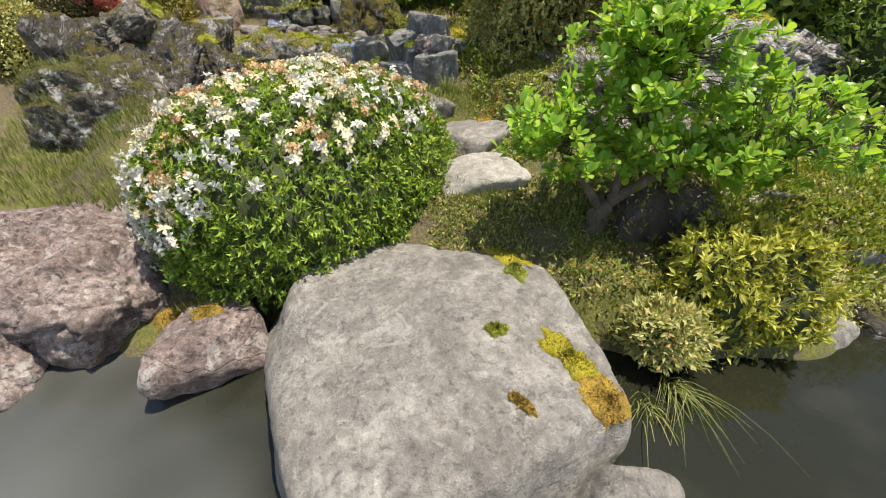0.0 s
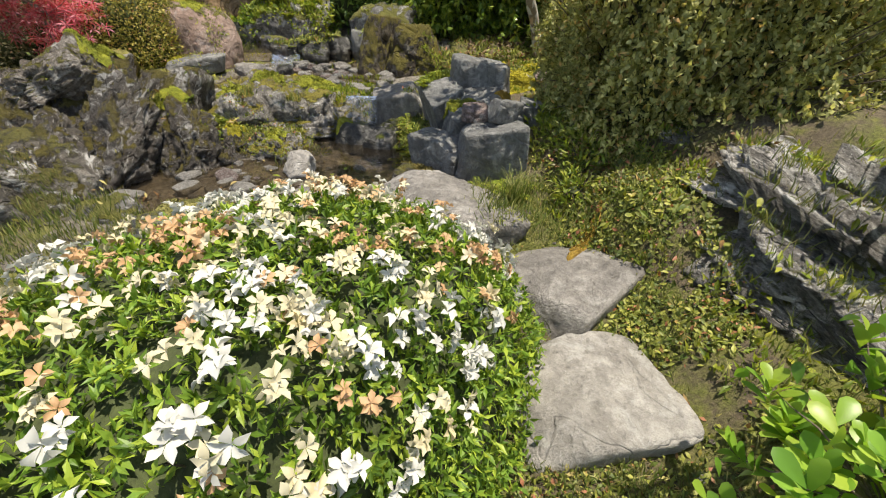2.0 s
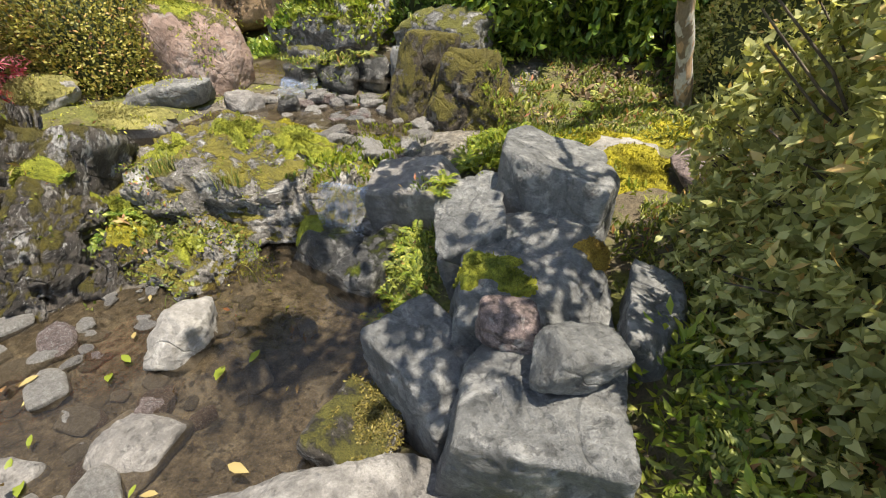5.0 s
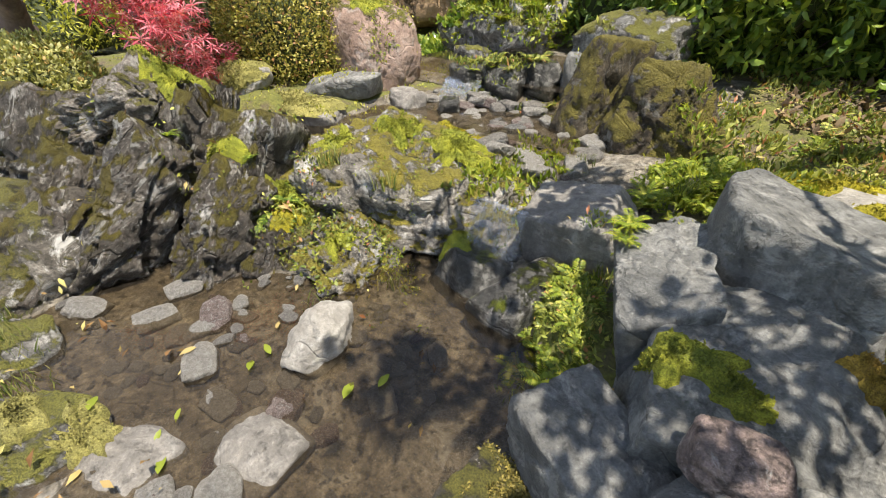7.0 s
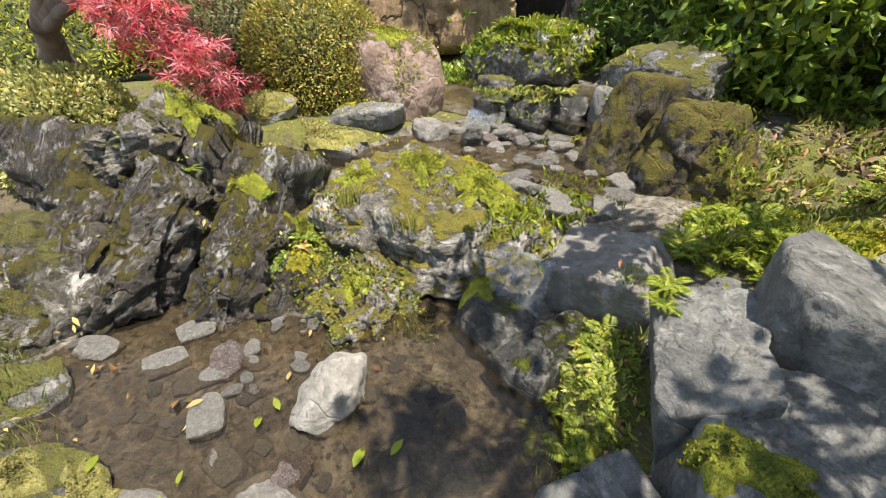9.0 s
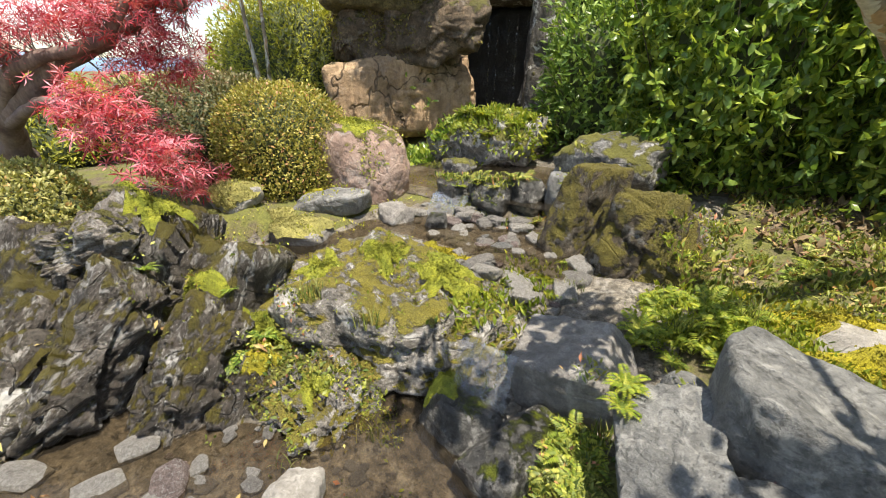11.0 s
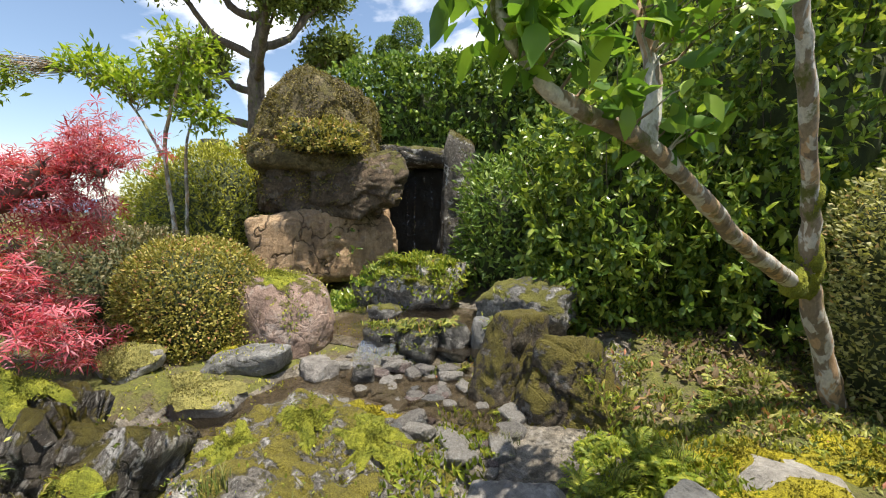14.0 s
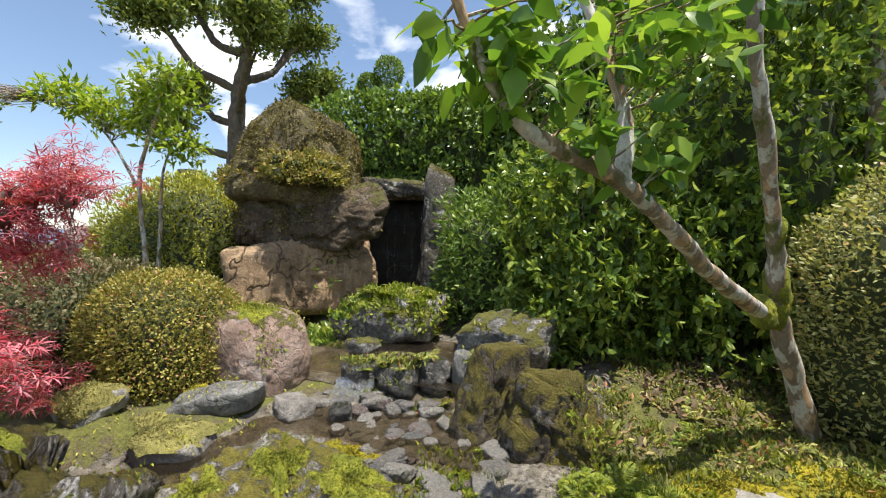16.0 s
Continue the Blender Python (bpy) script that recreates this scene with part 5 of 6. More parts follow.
LEAF_MESH = [mesh("fallen_leaf", BROAD[0] * 0.09 * (0.8, 1, 0.9), BROAD[1], m) for m in (L_DEAD, L_FERN)]
rng = np.random.default_rng(88)
for i in range(18):
    x, y = rng.uniform(-1.9, -0.95), rng.uniform(3.85, 4.85)
    p, _ = drop(x, y)
    ob = new("fallen_leaf", LEAF_MESH[int(rng.random() < 0.45)])
    ob.matrix_world = pose(x, y, max(p[2], 0.457) + 0.008, rng.normal(0, 8), rng.normal(0, 8), rng.random() * 360) @ Matrix.Scale(0.4 + 0.6 * rng.random(), 4)
    tagged(ob, "fallen leaf lying on the pool water", "leaf", "fallen leaves")

# ---- clipped shrubs ----
azalea = shrub("azalea_bush", (-0.92, 2.70, 0.0), (1.04, 0.82, 0.99), L_AZALEA, "clipped round azalea bush full of white flowers", 41, 64000, 0.038, LANCE, rz=58, low=-0.25, core=0.91, whorl=6)
shrub("shrub", (1.66, 1.82, -0.14), (0.40, 0.32, 0.54), L_YELLOW, "yellow-green low shrub hanging over the pond", 42, 9000, 0.05, LANCE, low=-0.2, lump=0.3, whorl=6)
shrub("shrub", (1.16, 1.52, -0.14), (0.18, 0.15, 0.22), L_OLIVE, "small weedy shrub beside the boulder", 46, 3500, 0.045, LANCE, low=-0.2, lump=0.25)
shrub("shrub", (1.34, 5.05, 0.88), (1.04, 0.94, 1.50), L_OLIVE, "dense olive green clipped shrub on the bank", 43, 105000, 0.042, SMALL, low=-0.22, lump=0.24, depth=0.36, core=0.68, twigs=420, whorl=6, gaps=-0.5)
shrub("topiary", (-3.95, 6.42, 0.9), (0.58, 0.54, 0.90), L_GOLD, "round clipped topiary with golden tips", 44, 26000, 0.03, SMALL, low=-0.5)
shrub("shrub", (1.40, 7.75, 0.85), (0.74, 0.74, 1.75), L_OLIVE, "twiggy clipped shrub with golden tips", 47, 22000, 0.04, SMALL, low=-0.5, lump=0.15)
shrub("shrub", (-5.0, 6.35, 0.9), (0.78, 0.70, 1.0), L_DULL, "low twiggy azalea mound behind the maple", 48, 18000, 0.04, SMALL, low=-0.3, lump=0.12)
shrub("shrub", (-4.55, 4.62, 0.72), (0.55, 0.46, 0.60), L_OLIVE, "clipped olive azalea bush behind the dark rock", 49, 14000, 0.04, SMALL, low=-0.3)
shrub("shrub", (-6.7, 8.6, 1.0), (1.35, 1.2, 2.0), L_YELLOW, "large rounded azalea mound in fresh leaf", 50, 24000, 0.07, LANCE, low=-0.2, lump=0.1)
shrub("shrub", (-8.6, 7.2, 0.9), (1.3, 1.0, 0.9), L_OLIVE, "rounded shrub at the garden's edge", 51, 8000, 0.07, LANCE, low=-0.2, lump=0.15)
shrub("shrub", (-7.8, 5.3, 0.9), (1.2, 1.0, 1.0), L_YELLOW, "rounded yellow-green shrub at the garden's edge", 52, 8000, 0.07, LANCE, low=-0.2, lump=0.15)
shrub("ledge_shrub", (-4.20, 8.36, 2.78), (0.46, 0.32, 0.40), L_GOLD, "small twiggy shrub growing on the rock ledge", 53, 7000, 0.05, SMALL, rz=41, low=-0.3, lump=0.45, twigs=90, depth=0.4)
shrub("ledge_shrub", (-4.98, 8.25, 2.76), (0.36, 0.28, 0.34), L_GOLD, "small twiggy shrub growing on the rock ledge", 54, 5000, 0.05, SMALL, rz=41, low=-0.3, lump=0.45, twigs=90, depth=0.4)
shrub("laurel_hedge", (-0.75, 8.65, 0.9), (0.95, 0.8, 2.5), L_DARK, "broadleaf laurel bush of dark glossy leaves", 45, 34000, 0.088, WIDE, low=-0.5, lump=0.42, depth=0.6, core=0.46, upness=-0.45, spread=1.0, gaps=-0.16, whorl=5)
shrub("laurel_hedge", (0.75, 9.3, 0.9), (1.35, 1.1, 4.3), L_DARK, "tall broadleaf laurel hedge of dark glossy leaves", 55, 46000, 0.098, WIDE, low=-0.6, lump=0.42, depth=0.6, core=0.46, upness=-0.45, spread=1.0, gaps=-0.16, whorl=5)
shrub("laurel_hedge", (2.9, 9.8, 0.9), (1.4, 1.2, 4.0), L_DARK, "tall broadleaf laurel hedge of dark glossy leaves", 56, 20000, 0.108, WIDE, low=-0.6, lump=0.42, depth=0.6, core=0.46, upness=-0.45, spread=1.0, gaps=-0.16, whorl=5)
shrub("back_hedge", (-4.6, 12.8, 1.2), (2.8, 0.8, 4.2), L_HEDGE, "tall clipped green hedge behind the waterfall", 57, 52000, 0.14, SMALL, rz=22, low=-0.8, power=5, lump=0.14, depth=0.24, core=0.66, whorl=5)
shrub("back_hedge", (0.6, 13.2, 1.2), (3.4, 1.0, 5.6), L_HEDGE, "tall green hedge trees at the back", 58, 42000, 0.17, SMALL, rz=5, low=-0.8, power=4, lump=0.2, depth=0.24, core=0.66, whorl=5)
shrub("shrub", (3.5, 4.9, 1.0), (1.0, 0.8, 1.3), L_DARK, "dark leafy shrub behind the layered rock", 61, 6000, 0.09, BROAD, low=-0.4, lump=0.2, depth=0.3, core=0.7)
shrub("shrub", (4.1, 3.6, 0.6), (0.9, 0.9, 1.3), L_HEDGE, "leafy green shrub at the pond side", 62, 6000, 0.08, LANCE, low=-0.4, lump=0.2, depth=0.3, core=0.7)
shrub("shrub", (2.2, 5.6, 1.05), (0.8, 0.8, 1.9), L_DARK, "dark leafy shrub on the bank", 63, 6000, 0.09, BROAD, low=-0.4, lump=0.2, depth=0.3, core=0.7)
shrub("seedling_bush", (0.52, 4.32, 0.62), (0.16, 0.14, 0.22), L_FERN, "fresh green seedling at the shrub's foot", 64, 240, 0.05, LANCE, low=-0.3, lump=0.3, depth=0.6, core=0.3, twigs=10)
shrub("seedling_bush", (0.40, 4.05, 0.55), (0.12, 0.12, 0.16), L_FERN, "fresh green seedling at the shrub's foot", 65, 240, 0.05, LANCE, low=-0.3, lump=0.3, depth=0.6, core=0.3, twigs=8)
for i, (x, y, z) in enumerate(((0.36, 4.58, 0.66), (0.30, 4.80, 0.70), (0.48, 4.46, 0.66))):
    shrub("seedling_bush", (x, y, z), (0.15, 0.14, 0.20), L_FERN, "bright green leafy seedling at the shrub's foot", 166 + i, 420, 0.05, LANCE, low=-0.3, lump=0.3, depth=0.6, core=0.3, twigs=10)
shrub("waterfall_shrub", (-1.95, 9.4, 1.1), (0.8, 0.6, 1.7), L_HEDGE, "green shrub beside the waterfall", 59, 6000, 0.11, LANCE, low=-0.5, lump=0.25, depth=0.35, core=0.65)


# azalea flowers
def flower_mesh(seed, mat, size):
    rng = np.random.default_rng(seed)
    v, f = [], []
    for k in range(5):
        a = 2 * math.pi * k / 5 + rng.normal(0, 0.1)
        c, s = math.cos(a), math.sin(a)
        b = len(v)
        up = 0.46 + rng.normal(0, 0.16)
        for x, y, z in ((0, 0, 0), (-0.27, 0.42, up * 0.95), (0, 0.46, up * 0.6), (0.27, 0.42, up * 0.95), (-0.27, 0.72, up * 1.05), (0.27, 0.72, up * 1.05), (0, 1.10, up * 0.35)):
            z += rng.normal(0, 0.10)
            x += rng.normal(0, 0.04)
            v.append(((x * c + y * s) * size, (-x * s + y * c) * size, z * size))
        f += [(b, b + 2, b + 1), (b, b + 3, b + 2), (b + 1, b + 2, b + 4), (b + 2, b + 3, b + 5), (b + 2, b + 6, b + 4), (b + 2, b + 5, b + 6)]
    return mesh("flower", np.array(v), np.array(f), mat)


FLOWERS = [[flower_mesh(10 * j + i, m, sz) for i in range(3)] for j, (m, sz) in enumerate(((PETAL_W, 0.044), (PETAL_C, 0.040), (PETAL_B, 0.032)))]
rng = np.random.default_rng(77)
fp, fn = dome_shell(9000, (1.04, 0.82, 0.99), 41, rng, -0.25, 2.6, 0.06)
made = 0
rest = {0: [], 1: [], 2: []}
for p, n in zip(fp, fn):
    world_n = azalea.matrix_world.to_3x3() @ Vector(n)
    world_p = azalea.matrix_world @ Vector(p)
    side = world_n.z + 0.75 * max(0, -world_n.x)
    cl = noise.noise(Vector(world_p) * 9.0)
    if side < 0.42 or cl < -0.08 - 0.55 * (side - 0.42) or rng.random() > 0.115:
        continue
    tone = noise.noise(Vector(world_p) * 4.0 + Vector((9, 3, 1))) + rng.normal(0, 0.18) + 0.45 * (world_n.z - 0.8) + 0.12 * (world_p.y - 2.6)
    for _ in range(int(rng.integers(2, 5))):
        bloom = tone + rng.normal(0, 0.08)
        kind = 0 if bloom < -0.04 else 1 if bloom < 0.22 else 2
        d = Vector(n) + Vector(rng.normal(0, 0.5, 3))
        me = FLOWERS[kind][int(rng.integers(3))]
        at = Vector(p) + Vector(n) * (0.012 + 0.022 * rng.random()) + Vector(rng.normal(0, 0.019, 3))
        m = Matrix.Translation(at) @ d.to_track_quat("Z", "Y").to_matrix().to_4x4() @ pose(0, 0, 0, 0, 0, rng.random() * 360) @ Matrix.Scale(0.55 + 0.3 * rng.random(), 4)
        if world_p.y < 2.9 and made < 300:
            part("flower", me, azalea).matrix_local = m
            made += 1
        else:
            co = np.empty(len(me.vertices) * 3)
            me.vertices.foreach_get("co", co)
            mm = np.array(m)
            rest[kind].append((co.reshape(-1, 3) @ mm[:3, :3].T + mm[:3, 3], np.array([tuple(q.vertices) for q in me.polygons])))
for kind, mt in enumerate((PETAL_W, PETAL_C, PETAL_B)):
    v, f = join(*rest[kind])
    tagged(part("blossoms", mesh("blossoms", v, f, mt), azalea), kind="stuff")


# ---- trees ----
def tree(name, at, limbs, crowns, tips, leaves, size, shape, leaf_mat, bark, label, seed, droop=0.0, twig=0.006, spread=0.05, category="tree", hang=0.0, whorl=0):
    rng = np.random.default_rng(seed)
    top = empty(name, pose(*at), label, category)
    wood_v, wood_f, k = [], [], 0
    nodes = []
    for j, (pts, r0, r1) in enumerate(limbs):
        pts = np.array(pts, float)
        seg = np.linspace(0, len(pts) - 1, 6 * (len(pts) - 1) + 1)
        fine = np.stack([np.interp(seg, np.arange(len(pts)), pts[:, i]) for i in range(3)], 1)
        for _ in range(3):
            fine[1:-1] = (fine[:-2] + 2 * fine[1:-1] + fine[2:]) / 4
        fine[1:-1] += rng.normal(0, r0 * 0.08, fine[1:-1].shape)
        rad = np.linspace(r0, r1, len(fine)) * (1 + 0.06 * rng.normal(0, 1, len(fine)))
        v, f = tube(fine, rad, 10)
        part("trunk" if j == 0 else "limb", mesh("limb", v, f, bark), top)
        nodes += [fine[len(fine) // 3:]] if j else [fine[-2:]]
    nodes = np.concatenate(nodes)
    pts, ax, fc = [], [], []
    share = np.array([c[3] * c[4] * c[5] for c in crowns]) ** 0.7
    share = share / share.sum()
    for c, w in zip(crowns, share):
        for _ in range(int(tips * w)):
            d = unit(rng.normal(0, 1, 3)) * rng.random() ** 0.4
            e = np.array(c[:3]) + d * np.array(c[3:])
            root = nodes[np.argmin(((nodes - e) ** 2).sum(1) + 0.02 * rng.random(len(nodes)))]
            line = wiggle(root, e, 6, 0.03 * np.linalg.norm(e - root), rng, 0.06 * np.linalg.norm(e - root))
            v, f = tube(line, np.linspace(twig, twig * 0.3, 6), 4)
            wood_v.append(v), wood_f.append(f + k)
            k += len(v)
            way = unit(e - root)
            shoot = unit(way * 0.5 + np.array((0, 0, 0.75)) + rng.normal(0, 0.25, 3))
            for w_i in range(whorl):
                turn = w_i * 2.4 + 0.3 * rng.random()
                out = unit(np.cross(shoot, (math.cos(turn), math.sin(turn), 0.13)))
                lean = 0.55 + 0.6 * (w_i / whorl)
                pts.append(e - shoot * 0.055 * (w_i / whorl))
                ax.append(shoot * math.cos(lean) + out * math.sin(lean))
                fc.append(shoot * 1.0 - out * 0.3)
            for _ in range(leaves):
                s = 1 - 0.5 * rng.random() ** 2
                at_p = line[0] + (e - line[0]) * s if s < 0.8 else e
                pts.append(at_p + rng.normal(0, spread, 3))
                ax.append(way * 0.5 + rng.normal(0, 0.6, 3) + np.array((0, 0, 0.25 - droop)))
                fc.append(np.array((0, 0, 1.0)) + rng.normal(0, 0.4 + hang, 3))
    tagged(part("twig_growth", mesh("twig_growth", np.concatenate(wood_v), np.concatenate(wood_f), bark), top), kind="stuff")
    k = len(pts)
    v, f = leaf_cloud(np.array(pts), np.array(ax), np.array(fc), size * (0.6 + 0.6 * rng.random(k)), shape, rng)
    part("crown", mesh("crown", v, f, leaf_mat, True), top)
    return top


B = np.array((0.98, 2.27, 0.08))
tree("small_tree", tuple(B), (([(0, 0, 0), (0.0, 0.0, 0.14), (0.05, -0.02, 0.28)], 0.065, 0.05), ([(0.02, 0, 0.18), (-0.16, -0.05, 0.42), (-0.42, -0.1, 0.72)], 0.032, 0.012), ([(0.05, -0.02, 0.26), (0.12, 0, 0.6), (0.15, 0.05, 1.05)], 0.032, 0.012), ([(0.05, -0.02, 0.26), (0.3, -0.08, 0.5), (0.9, -0.15, 0.62)], 0.036, 0.012)),
     ((-0.34, -0.1, 0.72, 0.36, 0.32, 0.28), (0.15, 0.0, 0.98, 0.58, 0.42, 0.42), (0.90, -0.12, 0.70, 0.62, 0.38, 0.30), (0.35, -0.1, 0.62, 0.5, 0.3, 0.14), (0.05, 0.0, 1.2, 0.3, 0.3, 0.2)), 500, 3, 0.066, OBOV, L_BRIGHT, BARK_DARK, "small multi-stemmed tree with fresh bright green leaves", 501, -0.3, 0.005, 0.035, whorl=10)

B = np.array((0.62, 7.38, 0.80))
tree("dogwood_tree", tuple(B), (([(0, 0, 0), (-0.16, -0.12, 0.5), (-0.27, -0.22, 0.86)], 0.062, 0.054), ([(-0.27, -0.22, 0.84), (-0.31, -0.33, 1.26), (-0.44, -0.60, 1.79), (-0.53, -0.74, 2.18), (-0.55, -0.85, 2.65)], 0.046, 0.03),
      ([(-0.30, -0.22, 0.82), (-0.68, -0.82, 1.07), (-0.94, -1.30, 1.31), (-1.15, -1.66, 1.49), (-1.39, -1.97, 1.57), (-1.50, -2.07, 1.74), (-1.57, -2.15, 1.95)], 0.046, 0.014), ([(-0.55, -0.85, 2.5), (-0.35, -1.5, 2.45), (-0.2, -2.2, 2.25)], 0.03, 0.012), ([(-0.2, -2.2, 2.25), (-0.6, -2.5, 2.3), (-1.3, -2.5, 2.25)], 0.014, 0.006), ([(-1.13, -1.63, 1.47), (-1.12, -1.53, 1.74), (-1.20, -1.45, 2.04), (-1.33, -1.39, 2.37)], 0.032, 0.018)),
     ((-1.54, -2.12, 1.84, 0.18, 0.16, 0.16), (-1.36, -2.05, 1.80, 0.24, 0.16, 0.15), (-1.18, -1.82, 1.60, 0.16, 0.14, 0.08), (-1.0, -1.65, 1.93, 0.25, 0.2, 0.16), (-0.9, -1.4, 2.2, 0.38, 0.3, 0.15), (-0.2, -2.3, 2.2, 0.36, 0.36, 0.14), (-0.90, -2.60, 2.3, 0.40, 0.34, 0.12), (-0.47, -2.66, 2.3, 0.42, 0.34, 0.12), (-1.10, -2.72, 2.25, 0.26, 0.32, 0.12), (-1.02, -1.45, 1.52, 0.22, 0.16, 0.09)), 185, 7, 0.110, BROAD, L_DOGWOOD, BARK, "slender tree with patchy bark and drooping green leaves", 502, 0.75, 0.006, 0.04, hang=0.3)

dogwood = [o for o in scene.objects if o.name.startswith("dogwood_tree")][0]
for i, (x, y, z, r, h) in enumerate(((-0.27, -0.22, 0.88, 0.072, 0.14), (-0.28, -0.25, 1.02, 0.060, 0.12), (-0.36, -0.32, 0.87, 0.062, 0.10), (-0.31, -0.35, 1.32, 0.046, 0.10))):
    ob = part("moss_patch", rock_mesh("moss_patch", (r, r, h), MOSS_G, 90 + i, detail=4, box=0.0, sharp=4, rough=0.08, freq=4), dogwood, "dark green moss on the bark")
    ob.location = (x, y, z)
tree("tree", (1.62, 9.0, 0.9), (([(0, 0, 0), (0.0, 0.0, 1.0), (0.05, 0.05, 2.2), (0.1, 0.1, 4.0)], 0.13, 0.10), ([(0.05, 0, 2.2), (0.5, -0.2, 3.2), (0.7, -0.2, 4.0)], 0.07, 0.04)), ((0.2, 0.9, 4.2, 1.6, 0.8, 0.8),), 140, 10, 0.13, BROAD, L_DARK, BARK, "tree trunk rising through the laurel hedge", 503, 0.3, 0.012, 0.12)

B = np.array((-5.35, 4.85, 0.95))
tree("red_maple", tuple(B), (([(0, 0, 0), (0.2, 0.0, 0.35), (0.5, -0.05, 0.62)], 0.12, 0.09), ([(0.45, -0.05, 0.58), (0.82, 0.05, 0.80), (1.1, 0.25, 1.02), (1.40, 0.68, 1.28), (1.48, 0.72, 1.42), (1.65, 0.84, 1.34)], 0.085, 0.03), ([(0.5, -0.05, 0.62), (1.0, 0.0, 1.0), (1.42, 0.40, 1.12), (1.6, 0.55, 1.38)], 0.06, 0.025), ([(0.5, -0.05, 0.6), (1.2, 0.08, 0.80), (1.7, 0.15, 0.72), (1.95, 0.22, 0.5)], 0.045, 0.012)),
     ((1.65, 0.86, 1.52, 0.40, 0.30, 0.16), (1.32, 0.70, 1.36, 0.34, 0.3, 0.18), (1.38, 0.72, 1.02, 0.30, 0.26, 0.22), (1.70, 0.20, 0.76, 0.40, 0.28, 0.20), (2.05, 0.26, 0.50, 0.24, 0.18, 0.16), (1.25, 0.4, 1.3, 0.42, 0.34, 0.18), (1.3, 0.65, 0.5, 0.2, 0.2, 0.3), (1.52, 0.76, 0.16, 0.2, 0.16, 0.2), (0.9, -0.1, 1.2, 0.4, 0.35, 0.2)), 330, 9, 0.085, PALM, L_RED, BARK_MAPLE, "weeping red laceleaf maple with a gnarled trunk", 504, 0.55, 0.004, 0.05)

B = np.array((-5.8, 7.45, 1.0))
tree("green_maple", tuple(B), (([(0, 0, 0), (-0.06, -0.02, 0.7), (-0.16, -0.06, 1.9), (0.1, 0.05, 2.7), (0.25, 0.1, 3.1)], 0.035, 0.012), ([(0.06, 0, 0), (0.12, 0.02, 0.9), (0.14, 0.04, 1.9), (0.3, 0.1, 2.3)], 0.028, 0.01), ([(-0.14, -0.06, 1.7), (-0.5, -0.2, 2.4), (-1.2, -0.45, 2.8)], 0.018, 0.006)),
     ((-0.9, -0.4, 2.8, 0.5, 0.4, 0.18), (0.15, 0.05, 2.9, 0.45, 0.4, 0.35), (-0.4, -0.2, 2.6, 0.4, 0.4, 0.2), (0.4, 0.1, 2.2, 0.3, 0.3, 0.2), (-1.9, -1.3, 2.6, 0.5, 0.5, 0.25)), 300, 10, 0.13, LANCE, L_MAPLE, BARK, "slender young tree with yellow-green leaves", 505, 0.1, 0.004, 0.06)

B = np.array((-10.3, 12.1, 0.9))
SPREAD = [([(0.4, 0.1, 0), (0.38, 0.1, 3.0), (0.35, 0.12, 4.9), (0.6, 0.3, 6.2), (0.4, 0.3, 8.2)], 0.30, 0.10)]
PADS = []
for i, (ang, z0, run, rise) in enumerate(((200, 3.4, 2.2, 0.9), (170, 4.3, 2.7, 1.3), (20, 4.0, 2.2, 1.2), (-35, 4.6, 2.3, 1.5), (220, 5.2, 2.3, 1.7), (60, 5.4, 1.9, 1.7), (185, 6.2, 1.9, 1.6), (5, 6.2, 2.0, 1.5), (120, 7.0, 1.2, 1.5), (-60, 6.8, 1.4, 1.4))):
    c, d = math.cos(radians(ang)), math.sin(radians(ang))
    foot = (0.42, 0.14, z0)
    elbow = (0.42 + 0.45 * run * c, 0.14 + 0.45 * run * d, z0 + 0.25 * rise)
    tip = (0.42 + run * c, 0.14 + run * d, z0 + rise)
    SPREAD.append(([foot, elbow, (0.5 * (elbow[0] + tip[0]) + 0.1, 0.5 * (elbow[1] + tip[1]), z0 + 0.75 * rise), tip], 0.12, 0.03))
    SPREAD.append(([elbow, (elbow[0] + 0.3 * run * c - 0.3 * d, elbow[1] + 0.3 * run * d + 0.3 * c, z0 + 0.9 * rise)], 0.06, 0.02))
    PADS += [(tip[0], tip[1], tip[2] + 0.1, 0.62, 0.55, 0.26), (elbow[0] + 0.3 * run * c - 0.3 * d, elbow[1] + 0.3 * run * d + 0.3 * c, z0 + 0.9 * rise + 0.15, 0.5, 0.45, 0.24)]
PADS.append((0.4, 0.3, 8.4, 0.9, 0.8, 0.4))
tree("tall_tree", tuple(B), SPREAD, PADS, 1400, 26, 0.17, SMALL, L_PINE, BARK_DARK, "tall spreading garden tree with thin foliage", 506, 0.1, 0.018, 0.19)

# cloud-pruned tree
B = (-8.1, 16.4, 1.0)
cloud_tree = empty("cloud_pruned_tree", pose(*B), "cloud-pruned tree with round clipped balls", "tree")
v, f = tube([(0, 0, 0), (0.05, 0, 3), (0.0, 0, 5.2), (0.3, 0.1, 6.4)], [0.2, 0.16, 0.12, 0.06], 8)
part("trunk", mesh("trunk", v, f, BARK_DARK), cloud_tree)
for i, (x, y, z, r) in enumerate(((-0.35, 0.0, 6.5, 0.38), (0.38, 0.1, 6.9, 0.48), (0.0, 0, 5.9, 0.4))):
    rg = np.random.default_rng(600 + i)
    d = unit(rg.normal(0, 1, (2200, 3)))
    v, f = leaf_cloud(d * r * lumpy(d, i, 0.1)[:, None] * (0.85 + 0.15 * rg.random((2200, 1))) + (x, y, z), d + rg.normal(0, 0.6, d.shape), d, 0.09 + 0.05 * rg.random(2200), LANCE, rg)
    part("foliage_ball", mesh("foliage_ball", v, f, L_HEDGE, False), cloud_tree)

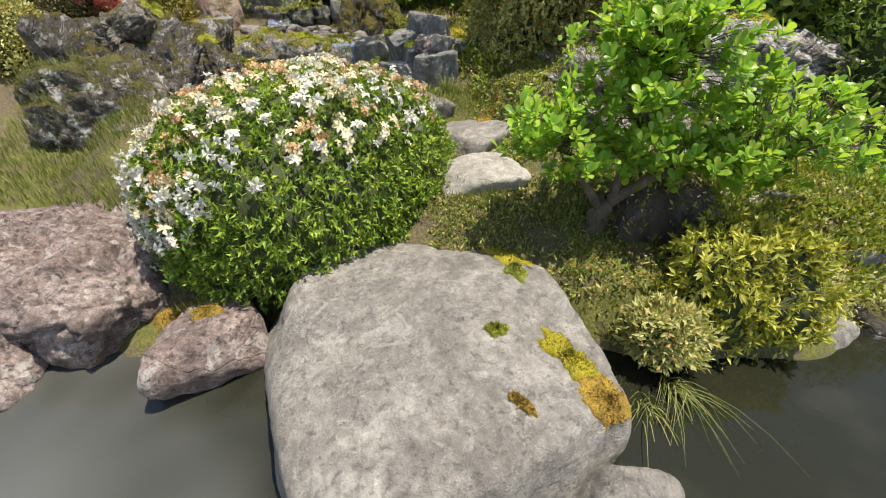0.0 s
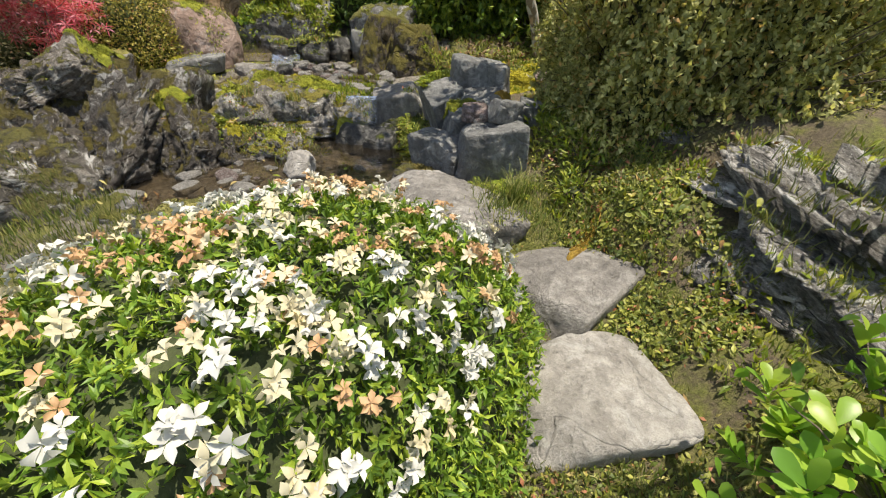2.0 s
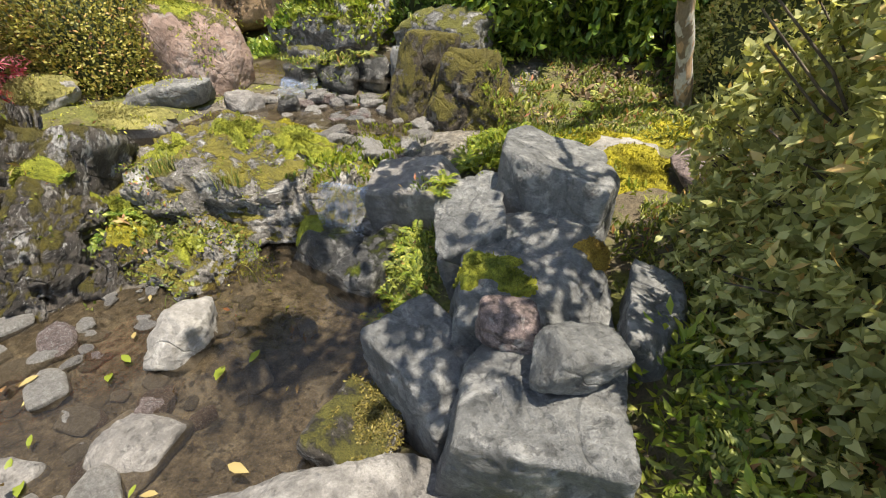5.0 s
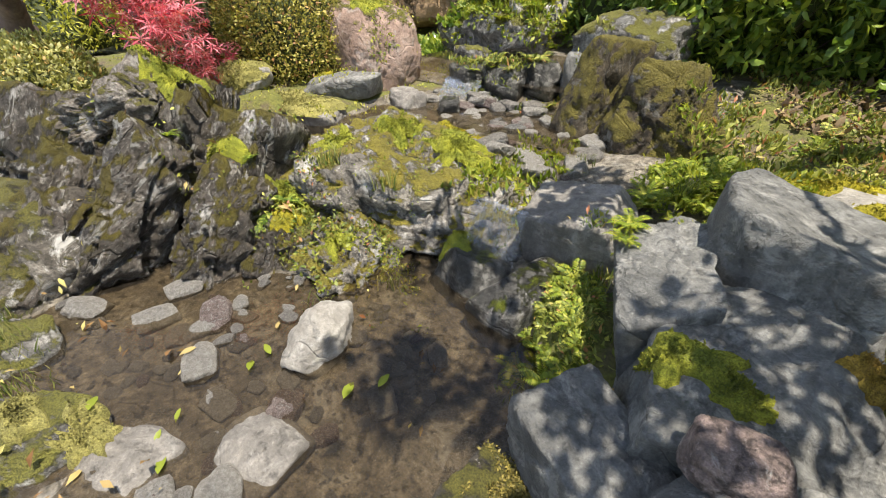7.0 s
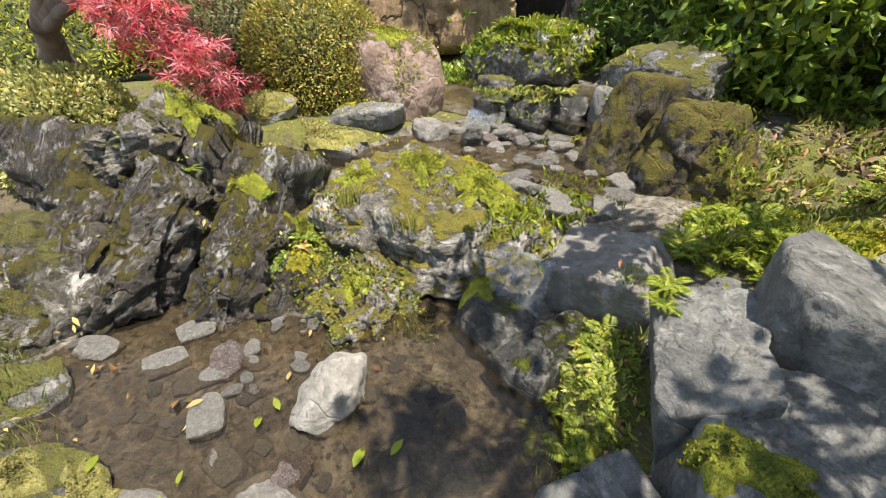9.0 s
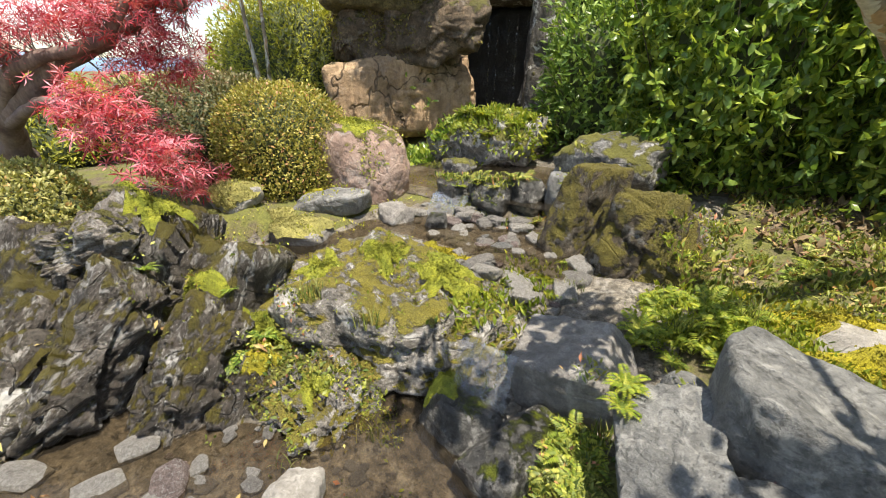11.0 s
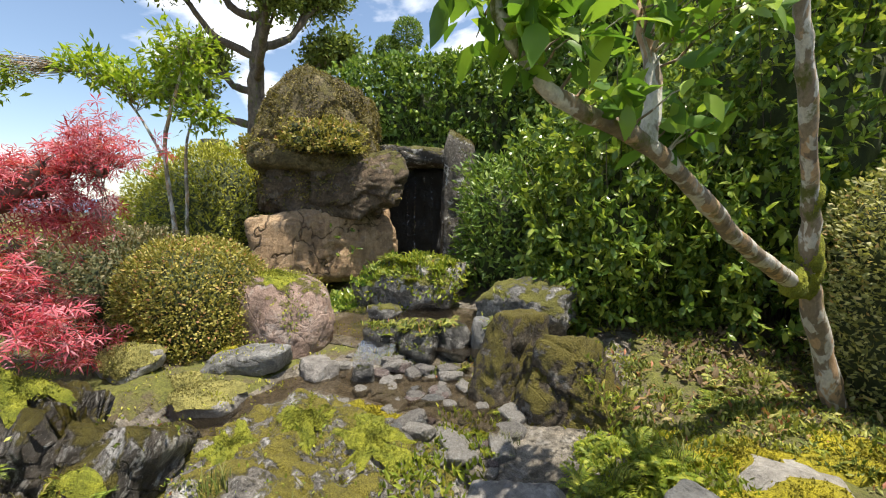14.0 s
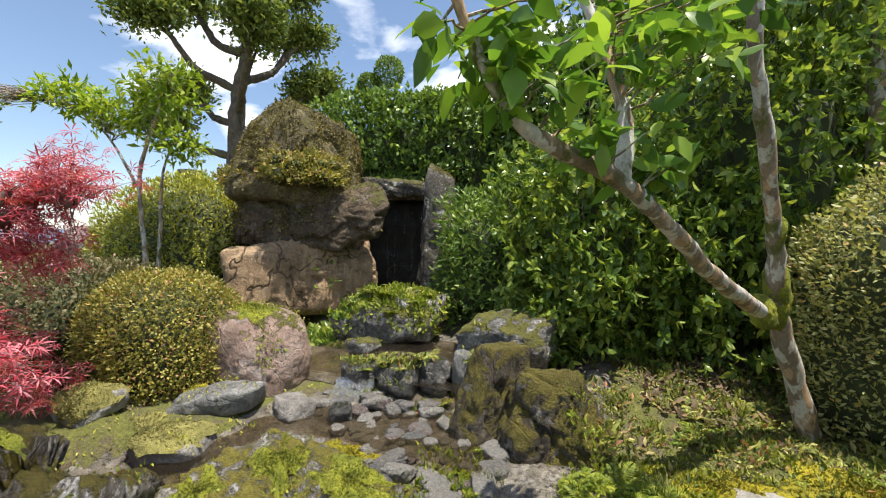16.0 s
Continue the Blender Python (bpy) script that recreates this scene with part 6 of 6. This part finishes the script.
# stone pagoda
pagoda = empty("stone_pagoda", pose(-10.6, 11.4, 0.9), "weathered stone pagoda of stacked round tiers", "pagoda")
for i in range(7):
    bm = bmesh.new()
    bmesh.ops.create_cone(bm, cap_ends=True, segments=20, radius1=0.52 - 0.02 * i, radius2=0.44 - 0.02 * i, depth=0.22)
    bmesh.ops.bevel(bm, geom=list(bm.edges), offset=0.03, segments=2, affect="EDGES")
    me = bpy.data.meshes.new("tier")
    bm.to_mesh(me)
    bm.free()
    me.materials.append(GREY_MOSS)
    ob = part("tier", me, pagoda)
    ob.location = (0, 0, 0.11 + 0.42 * i)
    v, f = tube([(0, 0, 0.2 + 0.42 * i), (0, 0, 0.44 + 0.42 * i)], [0.30, 0.30], 16)
    part("core", mesh("core", v, f, GREY_MOSS), pagoda)


# ---- waterfall ----
def ribbon(top, run, drop_z, width, seed):
    rg = np.random.default_rng(seed)
    pts, fcs = [], []
    n = 16
    for i in range(n + 1):
        s = i / n
        c = np.array(top) + np.array((run[0], run[1], 0)) * (s ** 0.5) + np.array((rg.normal(0, 0.006), 0, -drop_z * s))
        w = width * (0.7 + 0.5 * rg.random())
        pts += [c - (w, 0.35 * w, 0), c + (w, 0.35 * w, 0)]
        if i:
            k = 2 * i
            fcs.append((k - 2, k - 1, k + 1, k))
    return mesh("strand", np.array(pts), np.array(fcs), FALL)


waterfall = empty("waterfall", pose(0, 0, 0), "thin waterfall strands over dark wet rock", "waterfall")
for i in range(6):
    part("strand", ribbon((-4.22 + 0.14 * i, 10.18 + 0.04 * i, 2.72 + 0.03 * math.sin(i * 2.1)), (0.05 + 0.03 * (i % 2), -0.12), 1.1 + 0.2 * (i % 3), 0.003 + 0.002 * (i % 3), 700 + i), waterfall)
cascade = empty("cascade", pose(0, 0, 0), "small white cascade between the stones", "waterfall")
for i in range(5):
    me = ribbon((-2.58 + 0.06 * i, 6.98 + 0.02 * i, 0.955), (0.05, -0.22), 0.16, 0.03 + 0.008 * (i % 2), 720 + i)
    me.materials[0] = FALL
    part("strand", me, cascade)
face = empty("face_water", pose(0, 0, 0), "thin film of water over the mound's edge", "waterfall")
for i in range(5):
    me = ribbon((-1.32 + 0.05 * i, 5.52, 0.80), (0.03, -0.16), 0.36, 0.03, 740 + i)
    me.materials[0] = FALL
    part("strand", me, face)

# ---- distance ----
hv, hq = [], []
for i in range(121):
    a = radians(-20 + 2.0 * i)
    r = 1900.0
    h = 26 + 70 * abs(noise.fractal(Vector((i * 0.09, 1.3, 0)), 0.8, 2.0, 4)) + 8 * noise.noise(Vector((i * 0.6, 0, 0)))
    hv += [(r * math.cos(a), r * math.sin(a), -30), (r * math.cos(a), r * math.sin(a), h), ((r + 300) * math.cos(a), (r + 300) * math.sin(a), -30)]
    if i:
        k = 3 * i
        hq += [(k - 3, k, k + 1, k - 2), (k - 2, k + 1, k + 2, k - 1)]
tagged(new("backdrop", mesh("backdrop", np.array(hv), np.array(hq), HAZE)), "distant wooded hills with haze painted blue", "hills", kind="structure")
